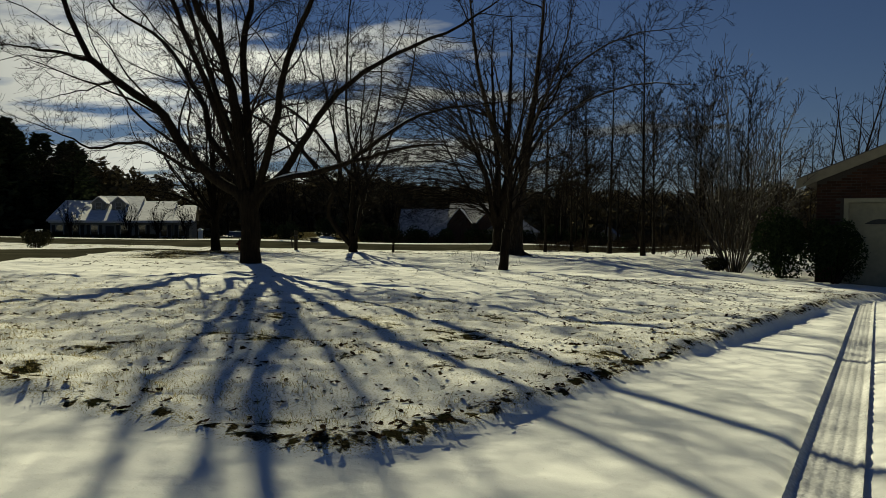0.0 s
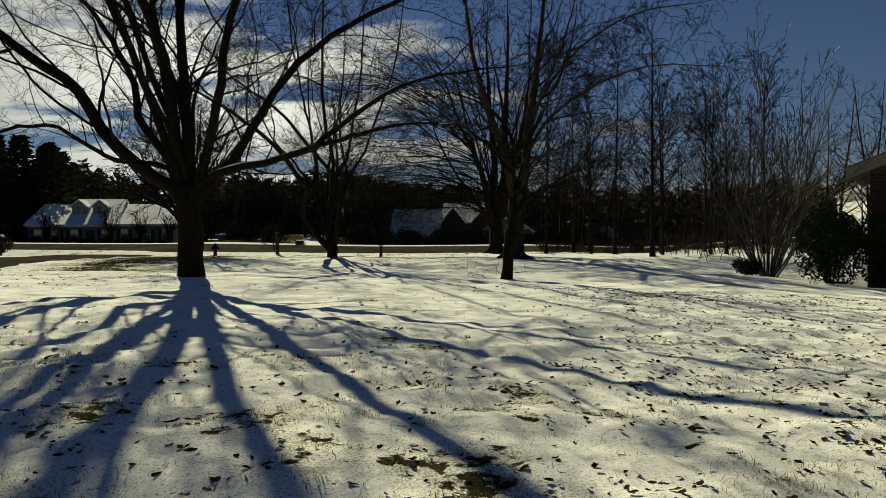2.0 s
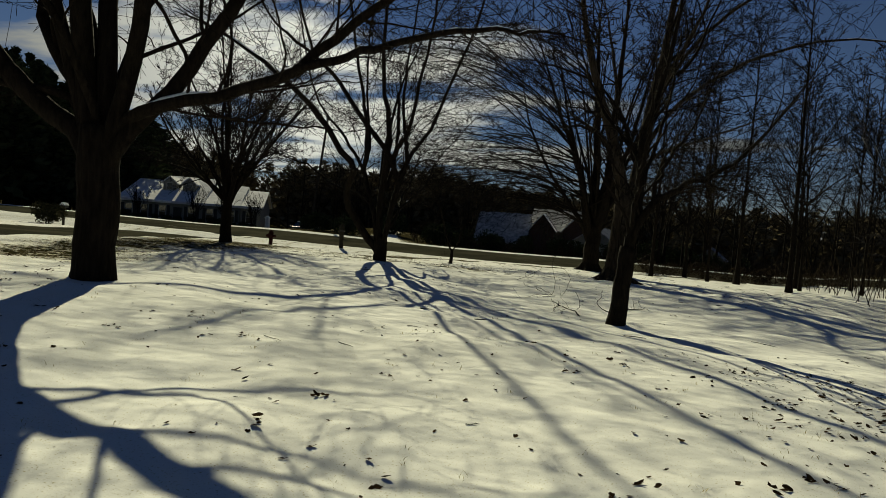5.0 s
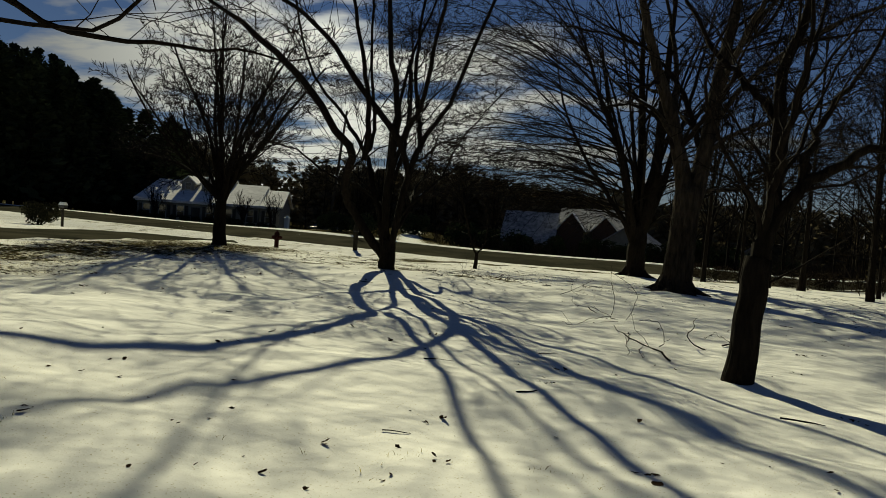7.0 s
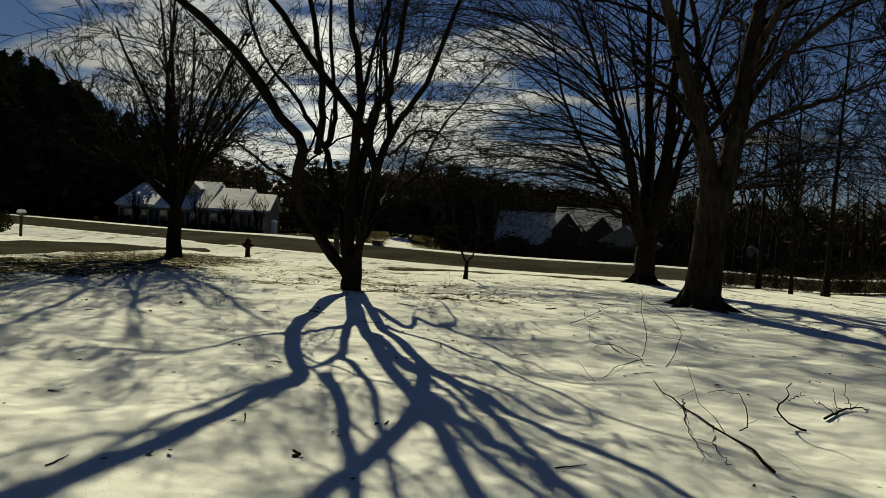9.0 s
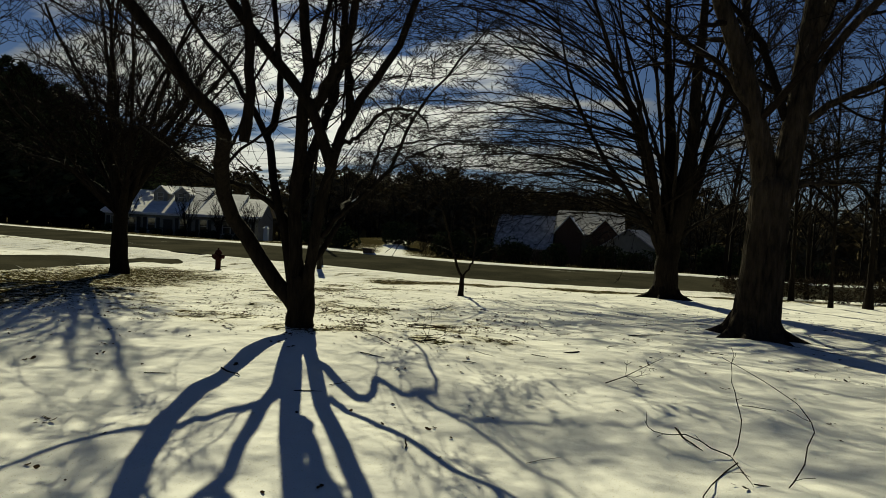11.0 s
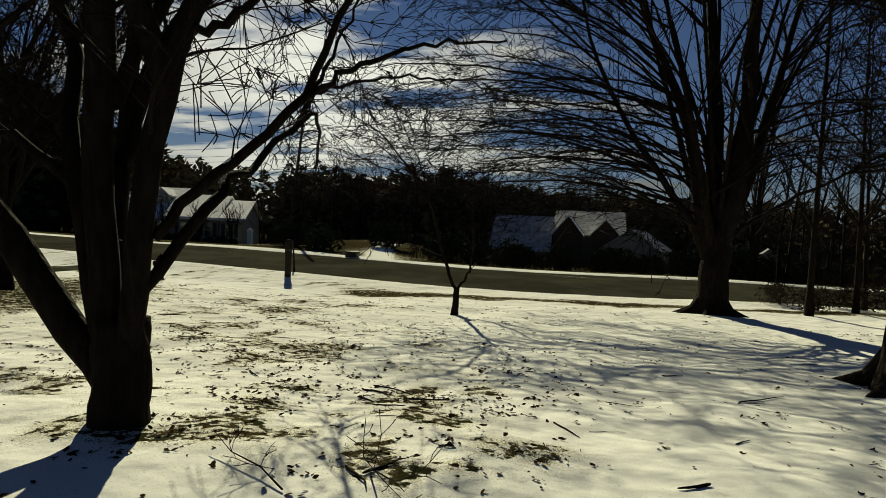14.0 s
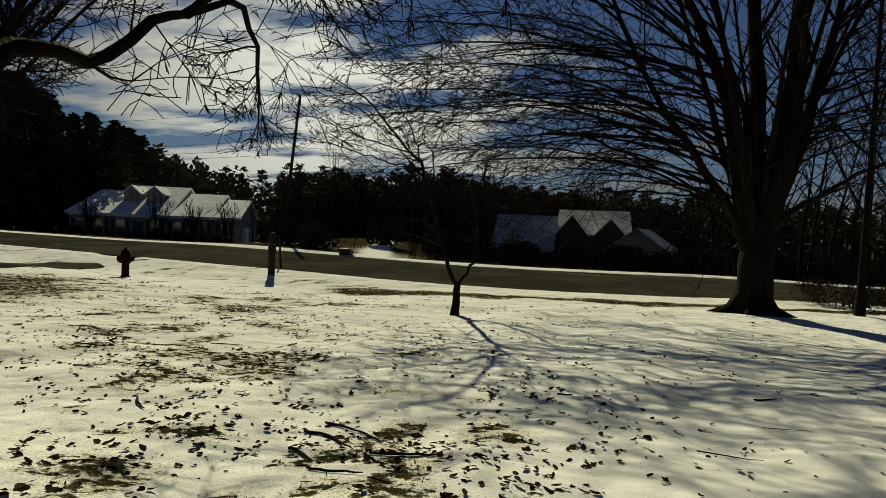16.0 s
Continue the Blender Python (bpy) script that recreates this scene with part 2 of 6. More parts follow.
BLACK = speckled("black_metal", (0.012, 0.012, 0.013), (0.035, 0.035, 0.037), 18, 0.45, 0.1)
CONE = speckled("clay_planter", (0.05, 0.036, 0.024), (0.10, 0.07, 0.045), 10, 0.8, 0.3)


def leaf_material(name, a, c, snowy=0.0, lo=1.1, thin=0.0):
    m, nt, b, co = material(name, 0.95, 0, 0.0)
    g = nt.nodes.new("ShaderNodeNewGeometry")
    col = ramp(nt, g.outputs["Random Per Island"], [(0.0, a), (1.0, c)])
    if snowy:
        col = snow_on(nt, col, co, snowy, lo)
    nt.links.new(col, b.inputs["Base Color"])
    if thin:
        # light that comes through the blade
        tr, mx_ = nt.nodes.new("ShaderNodeBsdfTranslucent"), nt.nodes.new("ShaderNodeMixShader")
        nt.links.new(col, tr.inputs["Color"])
        mx_.inputs[0].default_value = thin
        nt.links.new(b.outputs[0], mx_.inputs[1])
        nt.links.new(tr.outputs[0], mx_.inputs[2])
        nt.links.new(mx_.outputs[0], nt.nodes["Material Output"].inputs["Surface"])
    return m


NEEDLES = leaf_material("dark_needles", (0.017, 0.024, 0.013), (0.05, 0.062, 0.032))
WOODS = leaf_material("winter_woods", (0.055, 0.046, 0.028), (0.17, 0.138, 0.083))
EVERGREEN = leaf_material("evergreen_leaves", (0.010, 0.018, 0.008), (0.036, 0.05, 0.02), 0.45, 1.62)
SHRUB = leaf_material("shrub_leaves", (0.02, 0.022, 0.012), (0.06, 0.055, 0.03), 0.5, 1.6)
LITTER = leaf_material("dead_leaves", (0.011, 0.007, 0.0045), (0.07, 0.044, 0.024), thin=0.3)
BLADES = leaf_material("dry_grass", (0.16, 0.135, 0.05), (0.46, 0.40, 0.20), thin=0.55)
BLADES_GREEN = leaf_material("winter_grass", (0.030, 0.030, 0.012), (0.125, 0.108, 0.045), thin=0.4)
BRUSH = leaf_material("brush_twigs", (0.022, 0.017, 0.012), (0.07, 0.054, 0.039))


# ---------------------------------------------------------------- mesh helpers
def mesh_from(name, V, F, mat, smooth=False):
    me = bpy.data.meshes.new(name)
    me.from_pydata(V, [], F)
    me.materials.append(mat)
    if smooth:
        me.polygons.foreach_set("use_smooth", [True] * len(me.polygons))
    me.update()
    return me


def part(name, bm, mat, parent=None, label="", smooth=False):
    me = bpy.data.meshes.new(name)
    bm.to_mesh(me)
    bm.free()
    me.materials.append(mat)
    if smooth:
        me.polygons.foreach_set("use_smooth", [True] * len(me.polygons))
    ob = new(name, me)
    ob.parent = parent
    return tagged(ob, label)


def part_me(name, me, parent=None, label=""):
    ob = new(name, me)
    ob.parent = parent
    return tagged(ob, label)


def thing(name, x, y, z, label, category, group="", kind="", rz=0):
    ob = new(name)
    ob.matrix_world = pose(x, y, z, 0, 0, rz)
    ob.empty_display_size = 0.1
    return tagged(ob, label, category, group, kind)


def box(bm, x0, y0, z0, x1, y1, z1, bev=0.0):
    r = bmesh.ops.create_cube(bm, size=1.0, matrix=Matrix.Translation(((x0 + x1) / 2, (y0 + y1) / 2, (z0 + z1) / 2)) @ Matrix.Diagonal((x1 - x0, y1 - y0, z1 - z0, 1)))
    if bev:
        es = list({e for v in r["verts"] for e in v.link_edges})
        bmesh.ops.bevel(bm, geom=es, offset=bev, segments=2, affect="EDGES", profile=0.6)


def box_bm(*a, **k):
    bm = bmesh.new()
    box(bm, *a, **k)
    return bm


def cyl(bm, p, q, r0, r1, n=16):
    p, q = Vector(p), Vector(q)
    m4 = Matrix.Translation((p + q) / 2) @ (q - p).to_track_quat("Z", "Y").to_matrix().to_4x4()
    bmesh.ops.create_cone(bm, cap_ends=True, segments=n, radius1=r0, radius2=r1, depth=(q - p).length, matrix=m4)


def lathe(bm, prof, n=20, cx=0, cy=0):
    rings = []
    for r, z in prof:
        rings.append([bm.verts.new((cx + r * math.cos(2 * math.pi * i / n), cy + r * math.sin(2 * math.pi * i / n), z)) for i in range(n)])
    for a, c in zip(rings, rings[1:]):
        for i in range(n):
            bm.faces.new((a[i], a[(i + 1) % n], c[(i + 1) % n], c[i]))
    bm.faces.new(rings[-1])
    bm.faces.new(list(reversed(rings[0])))


def prism(bm, prof, axis_a, axis_b):
    """A closed profile of points (y, z), pulled along x from axis_a to axis_b."""
    A = [bm.verts.new((axis_a, y, z)) for y, z in prof]
    B = [bm.verts.new((axis_b, y, z)) for y, z in prof]
    n = len(prof)
    for i in range(n):
        bm.faces.new((A[i], A[(i + 1) % n], B[(i + 1) % n], B[i]))
    bm.faces.new(list(reversed(A)))
    bm.faces.new(B)
    bmesh.ops.recalc_face_normals(bm, faces=bm.faces)


# ---------------------------------------------------------------- the ground
rng = np.random.default_rng(7)
LAT = rng.random((256, 256))


def vnoise(x, y, scale):
    """Smooth value noise from 0 to 1."""
    x, y = np.asarray(x) / scale + 37.3, np.asarray(y) / scale + 91.7
    i, j = np.floor(x).astype(int), np.floor(y).astype(int)
    u, v = x - i, y - j
    u, v = u * u * (3 - 2 * u), v * v * (3 - 2 * v)
    g = lambda a, c: LAT[a % 256, c % 256]
    return (g(i, j) * (1 - u) + g(i + 1, j) * u) * (1 - v) + (g(i, j + 1) * (1 - u) + g(i + 1, j + 1) * u) * v


def smooth01(v, a, c):
    t = np.clip((v - a) / (c - a), 0, 1)
    return t * t * (3 - 2 * t)


ROAD_P, ROAD_D, ROAD_N, ROAD_W = (-5.6, 34.2), (0.961, -0.278), (0.278, 0.961), 6.6


def road_bend(x):
    """How far the road swings away beyond the lawn."""
    return 0.050 * np.clip(np.asarray(x, float) + 7.0, 0, 40) ** 2 / (1 + 0.02 * np.clip(np.asarray(x, float) + 7.0, 0, 200))


def road_s(x, y):
    return (x - ROAD_P[0]) * ROAD_N[0] + (y - road_bend(x) - ROAD_P[1]) * ROAD_N[1]


def lawn_edge(x, y):
    """Metres inside the lawn from the driveway's edge; negative on the driveway."""
    d1 = (y - 0.10 + 0.34 * (x - 0.76)) / 1.056
    d2 = (-(x - 0.76) * 5.39 + (y - 0.33) * 3.72) / 6.55
    k = 0.35
    h = np.clip(0.5 + 0.5 * (d2 - d1) / k, 0, 1)
    return d2 * (1 - h) + d1 * h - k * h * (1 - h) + 0.25


def drive_edges(y):
    """The asphalt drive's edges in x at a given y: lawn side and far side."""
    return -9.5 - 0.33 * (y - 14.0), -15.4 - 0.20 * (y - 18.0)


def base_z(x, y):
    x, y = np.asarray(x, float), np.asarray(y, float)
    xc, yc = np.clip(x, -24, 13), np.clip(y, -8, 37)
    lawn = 0.016 - 0.035 * xc - 0.0305 * yc + 0.00107 * xc * yc
    # low swells round the trees
    swells = ((0.13, -0.3, 20.3, 6.0, 3.8), (0.09, -3.6, 10.0, 2.2, 1.6), (0.08, 1.1, 29.5, 2.5, 2.5), (0.11, -3.4, 18.4, 1.7, 1.3), (-0.075, -1.0, 13.1, 6.0, 1.7), (0.05, 1.6, 22.4, 1.4, 1.3))
    for up, ux, uy, wx, wy in swells:
        lawn = lawn + up * np.exp(-((x - ux) / wx) ** 2 - ((y - uy) / wy) ** 2)
    # the ground falls towards the garage
    lawn = lawn - 0.30 * smooth01(x, 5.5, 10.5) * smooth01(y, 3.0, 9.0) * (1 - smooth01(y, 22, 30))
    s = road_s(x, y)
    lawn = lawn - 0.15 * np.exp(-((s + 3.9) / 2.2) ** 2) * smooth01(-x, 4, 8)
    far = -0.95 + 0.13 * np.clip(s / ROAD_W, 0, 1) - 0.05 * np.clip(s - ROAD_W - 1.0, 0, 52)
    far = far + 1.1 * np.exp(-((x + 16) / 6.0) ** 2 - ((y - 60) / 10.0) ** 2)
    far = far - 0.5 * smooth01(x, 1, 14)
    w = smooth01(s, -3.5, 0.0)
    return lawn * (1 - w) + far * w


TRACK_A, TRACK_D = (2.10, -0.23), (0.478, 0.878)


def track_uv(x, y):
    dx, dy = x - TRACK_A[0], y - TRACK_A[1]
    return dx * TRACK_D[0] + dy * TRACK_D[1], -dx * TRACK_D[1] + dy * TRACK_D[0]


def ground_z(x, y):
    x, y = np.asarray(x, float), np.asarray(y, float)
    z = base_z(x, y)
    le = lawn_edge(x, y)
    onlawn = smooth01(le, -0.05, 0.09)
    s = road_s(x, y)
    close = (1 - smooth01(s, -1.0, 0.0)) * (1 - smooth01(np.abs(x), 22, 30))
    lumps = (vnoise(x, y, 0.85) - 0.5) * 0.055 + (vnoise(x + 9, y - 4, 0.34) - 0.5) * 0.035 + (vnoise(x, y, 2.9) - 0.5) * 0.10
    rough = (vnoise(x - 3, y + 8, 0.16) - 0.5) * 0.046 * (1 - smooth01(y, 4.0, 10.0)) + (vnoise(x + 1, y + 3, 0.09) - 0.5) * 0.010 * (1 - smooth01(y, 3.0, 7.0))
    soft = (vnoise(x, y, 1.3) - 0.5) * 0.03
    z = z + close * (onlawn * (lumps + rough + 0.035) + (1 - onlawn) * (soft - 0.05))
    a, c = track_uv(x, y)
    z = z - 0.03 * (1 - smooth01(np.abs(c), 0.095, 0.16)) * (1 - onlawn)
    lo, hi = drive_edges(y)
    ondrive = smooth01(x, hi - 0.3, hi + 0.3) * (1 - smooth01(x, lo - 0.3, lo + 0.3)) * (1 - smooth01(s, -0.5, 1.0))
    z = z - 0.07 * ondrive * smooth01(y, -40, -34)
    z = z - 0.10 * smooth01(s, -0.3, 0.2) * (1 - smooth01(s, ROAD_W - 0.2, ROAD_W + 0.3))
    return z


def gz(x, y):
    return float(ground_z(x, y))


def spaced(a, c, step, lo, hi):
    v = list(np.arange(a, c, step))
    st, p = step, c
    while p < hi:
        v.append(p)
        st *= 1.13
        p += st
    v.append(hi)
    st, p, w = step, a, []
    while p > lo:
        st *= 1.13
        p -= st
        w.append(max(p, lo))
    return np.array(list(reversed(w)) + v)


def zoned(zones, lo, hi):
    """Grid lines: zones of (start, step), the last start being the end; growing steps beyond."""
    v = []
    for (a, st), (c, _) in zip(zones, zones[1:]):
        v += list(np.arange(a, c - st * 0.4, st))
    inner = np.array(v + [zones[-1][0]])
    ends = spaced(inner[0], inner[-1], inner[1] - inner[0], lo, hi)
    left = ends[ends < inner[0] - 1e-6]
    st, p, right = inner[-1] - inner[-2], inner[-1], []
    while p < hi:
        st *= 1.13
        p += st
        right.append(min(p, hi))
    return np.concatenate([left, inner, right])


gx = zoned([(-24.0, 0.2), (-7.0, 0.085), (5.0, 0.2), (14.0, 0)], -900, 900)
gy = zoned([(-2.2, 0.07), (9.0, 0.12), (24.0, 0.24), (46.0, 0)], -300, 1500)
GX, GY = np.meshgrid(gx, gy)
GZ = ground_z(GX, GY)
nx, ny = len(gx), len(gy)
me = bpy.data.meshes.new("ground")
idx = np.arange(nx * ny).reshape(ny, nx)
quads = np.stack([idx[:-1, :-1], idx[:-1, 1:], idx[1:, 1:], idx[1:, :-1]], -1).reshape(-1, 4)
me.vertices.add(nx * ny)
me.vertices.foreach_set("co", np.stack([GX, GY, GZ], -1).reshape(-1))
me.loops.add(quads.size)
me.loops.foreach_set("vertex_index", quads.reshape(-1).astype(np.int32))
me.polygons.add(len(quads))
me.polygons.foreach_set("loop_start", np.arange(0, quads.size, 4, dtype=np.int32))
me.polygons.foreach_set("use_smooth", np.ones(len(quads), dtype=bool))
me.update()


# worn patches of grass and dead leaves: place, half length, half width
PATCHES = [(-6.1, 25.2, 0.36, 0.6), (-4.95, 23.88, 0.22, 0.25), (-4.05, 21.9, 0.34, 0.40), (-4.05, 20.98, 0.24, 0.22), (-5.22, 21.65, 0.14, 0.15), (-1.97, 20.38, 0.16, 0.18),
           (-5.87, 22.37, 0.26, 0.12), (-3.19, 19.96, 0.13, 0.09), (-3.27, 19.24, 0.10, 0.10), (-2.73, 21.26, 0.28, 0.08), (-2.39, 19.39, 0.09, 0.10), (-3.0, 18.48, 0.32, 0.17),
           (-1.51, 18.95, 0.22, 0.16), (-9.24, 24.4, 0.75, 0.9), (-1.42, 19.1, 0.22, 0.10), (0.24, 5.0, 0.10, 0.07), (0.64, 4.67, 0.12, 0.09)]


def patch_amount(x, y):
    v = 0.0 * x
    for px, py, rx, ry in PATCHES:
        v = np.maximum(v, np.exp(-((x - px) / rx) ** 2 - ((y - py) / ry) ** 2))
    return v


def grass_amount(x, y):
    le, s = lawn_edge(x, y), road_s(x, y)
    lawn = smooth01(le, -0.03, 0.05)
    v = 0.10 + 0.0 * x
    v = v + 0.15 * (1 - smooth01(y, 2.5, 8.0)) + (0.10 + 0.30 * vnoise(x, y, 0.16)) * np.exp(-((le - 0.02) / 0.075) ** 2)
    v = v + 0.10 * smooth01(x, 3.0, 6.5) * (1 - smooth01(y, 9, 15))
    # bare strip beside the road, and the leafy verge of the drive
    v = v + 0.75 * np.exp(-((s + 3.1 + 0.4 * (vnoise(x, y, 1.5) - 0.5)) / 0.55) ** 2) * smooth01(x, -9, -5) + 0.10 * np.exp(-((s + 1.6) / 1.2) ** 2)
    lo, hi = drive_edges(y)
    v = v + (0.24 + 0.22 * vnoise(x, y, 0.8)) * np.exp(-((x - lo - 2.2) / 1.8) ** 2) * smooth01(y, 8, 14) * (1 - smooth01(y, 25, 30))
    # worn patches round the trees
    v = v + 0.09 * smooth01(y, 17.5, 19) * (1 - smooth01(x + 0.35 * (y - 20.3), -2.8, -1.0)) * (1 - smooth01(y, 27, 30)) + 2.2 * np.clip(vnoise(x, y, 0.9) * 0.40 + vnoise(x + 3, y, 0.22) * 0.60 - 0.600, 0, 0.25) * smooth01(y, 17.5, 19.0) * (1 - smooth01(x + 0.35 * (y - 20.3), -2.7, -1.4))
    v = v + 0.6 * np.clip(vnoise(x + 5, y, 0.45) * 0.4 + vnoise(x - 5, y, 0.14) * 0.6 - 0.575, 0, 0.25) * (1 - smooth01(y, 3.0, 6.5))
    v = v + 0.38 * patch_amount(x, y) * (0.5 + 0.9 * vnoise(x, y, 0.10))
    v = np.minimum(v, 0.40 + 0.10 * np.exp(-((s + 3.1) / 0.4) ** 2) + 0.05 * np.exp(-(le / 0.12) ** 2) + 0.05 * np.exp(-((x - lo - 2.0) / 1.8) ** 2))
    v = v * lawn * (1 - smooth01(s, -0.4, -0.1))
    far = smooth01(s + 0.5 * (vnoise(x, y, 1.7) - 0.5), ROAD_W + 0.5, ROAD_W + 1.5)
    lane = np.exp(-((x + 11.0 + 0.30 * (y - 44)) / 0.6) ** 2) * (1 - smooth01(y, 62, 66))
    return v + far * (1 - lane) * (0.30 * vnoise(x, y, 2.5) + 0.38)


at = me.attributes.new("grass", "FLOAT", "POINT")
at.data.foreach_set("value", grass_amount(GX, GY).reshape(-1).astype(np.float32))
me.materials.append(SNOW_LAWN)
ground = tagged(new("ground", me), "snow-covered lawn and ground with dry grass showing through", "ground", kind="structure")


def strip(name, rows, mat, label, category):
    """A sheet from rows of points."""
    V, F = [], []
    w = len(rows[0])
    for r in rows:
        V += r
    for i in range(len(rows) - 1):
        for j in range(w - 1):
            F.append((i * w + j, i * w + j + 1, (i + 1) * w + j + 1, (i + 1) * w + j))
    return tagged(new(name, mesh_from(name, V, F, mat, True)), label, category, kind="structure")


# the road, in its own frame: x along it
rows = []
for i in range(-70, 66):
    t = i * 2.5
    row = []
    for j in range(15):
        wob = 0.22 * (noise.noise((t * 0.23, j * 0.0, 5.0)) if j == 0 else noise.noise((t * 0.19, 3.0, 9.0)) if j == 14 else 0)
        s = ROAD_W * j / 14 + wob
        x, y = ROAD_P[0] + ROAD_D[0] * t + ROAD_N[0] * s, ROAD_P[1] + ROAD_D[1] * t + ROAD_N[1] * s
        y += float(road_bend(x))
        dx, dy = x - ROAD_P[0], y - ROAD_P[1]
        row.append((dx * ROAD_D[0] + dy * ROAD_D[1], dx * ROAD_N[0] + dy * ROAD_N[1], float(base_z(x, y)) - 0.035 + 0.05 * math.sin(math.pi * j / 14)))
    rows.append(row)
road = strip("road", rows, ASPHALT, "wet dark asphalt road with streaks of melting snow", "road")
road.matrix_world = Matrix.Translation((ROAD_P[0], ROAD_P[1], 0)) @ Matrix.Rotation(math.atan2(ROAD_D[1], ROAD_D[0]), 4, "Z")

rows = []
for i in range(181):
    y = -30.0 + i * 0.36
    lo, hi = drive_edges(y)
    lo += 0.25 * noise.noise((y * 0.8, 0, 0))
    hi += 0.35 * noise.noise((y * 0.6, 7, 0))
    if road_s((lo + hi) / 2, y) > 0.3:
        break
    rows.append([(lo + (hi - lo) * j / 8, y, float(base_z(lo + (hi - lo) * j / 8, y)) + (0.045 + 0.06 * float(smooth01(y, 22, 26)) if 0 < j < 8 else -0.02)) for j in range(9)])
drive = strip("driveway", rows, ASPHALT, "cleared dark asphalt driveway between snowy verges", "driveway")

# tyre track pressed into the drive's snow
V, F = [], []
nu, nv = 520, 17
for i in range(nu):
    a = -1.6 + i * 0.030
    for j in range(nv):
        c = (j / (nv - 1) - 0.5) * 0.205
        x, y = TRACK_A[0] + TRACK_D[0] * a - TRACK_D[1] * c, TRACK_A[1] + TRACK_D[1] * a + TRACK_D[0] * c
        lug = 0.008 * (1 if (j % 3) == 1 else 0) * (0.6 + 0.4 * math.sin(i * 2.1 + j)) + 0.005 * noise.noise((a * 25, c * 60, 1))
        rim = 0.022 if j in (0, nv - 1) else 0.016 if j in (1, nv - 2) else 0.006
        V.append((x, y, float(base_z(x, y)) + (float(vnoise(x, y, 1.3)) - 0.5) * 0.03 - 0.08 + 0.004 + max(lug, 0) + rim))
for i in range(nu - 1):
    for j in range(nv - 1):
        F.append((i * nv + j, (i + 1) * nv + j, (i + 1) * nv + j + 1, i * nv + j + 1))
tagged(new("tyre_track", mesh_from("tyre_track", V, F, SNOW_PACKED, True)), "ribbed tyre track pressed into driveway snow", "tyre track", kind="structure")


# ---------------------------------------------------------------- trees
def tube(V, F, pts, rads, sides):
    n = len(pts)
    base = len(V)
    t = (pts[1] - pts[0]).normalized()
    u = t.orthogonal().normalized()
    for i in range(n):
        t = (pts[min(i + 1, n - 1)] - pts[max(i - 1, 0)]).normalized()
        u = (u - t * u.dot(t)).normalized()
        w = t.cross(u)
        r, p = rads[i], pts[i]
        for k in range(sides):
            a = 2 * math.pi * k / sides
            V.append(p + (u * math.cos(a) + w * math.sin(a)) * r)
    for i in range(n - 1):
        a = base + i * sides
        for k in range(sides):
            k2 = (k + 1) % sides
            F.append((a + k, a + k2, a + sides + k2, a + sides + k))
    F.append([base + (n - 1) * sides + k for k in range(sides)])


def sides_for(r):
    return 14 if r > 0.12 else 10 if r > 0.05 else 6 if r > 0.018 else 4 if r > 0.008 else 3


def aim(az, el):
    return Vector((math.cos(radians(az)) * math.cos(radians(el)), math.sin(radians(az)) * math.cos(radians(el)), math.sin(radians(el))))


def in_the_way(p):
    """Whether a place lies in the open lane across the lawn."""
    if p.z > 1.9 or not -3 < p.y < 20:
        return False
    lane = 0.95 if p.y < 4 else 0.95 - 0.175 * (p.y - 4) if p.y < 10 else -0.1 - 0.175 * (p.y - 10)
    return abs(p.x - lane) < 1.0


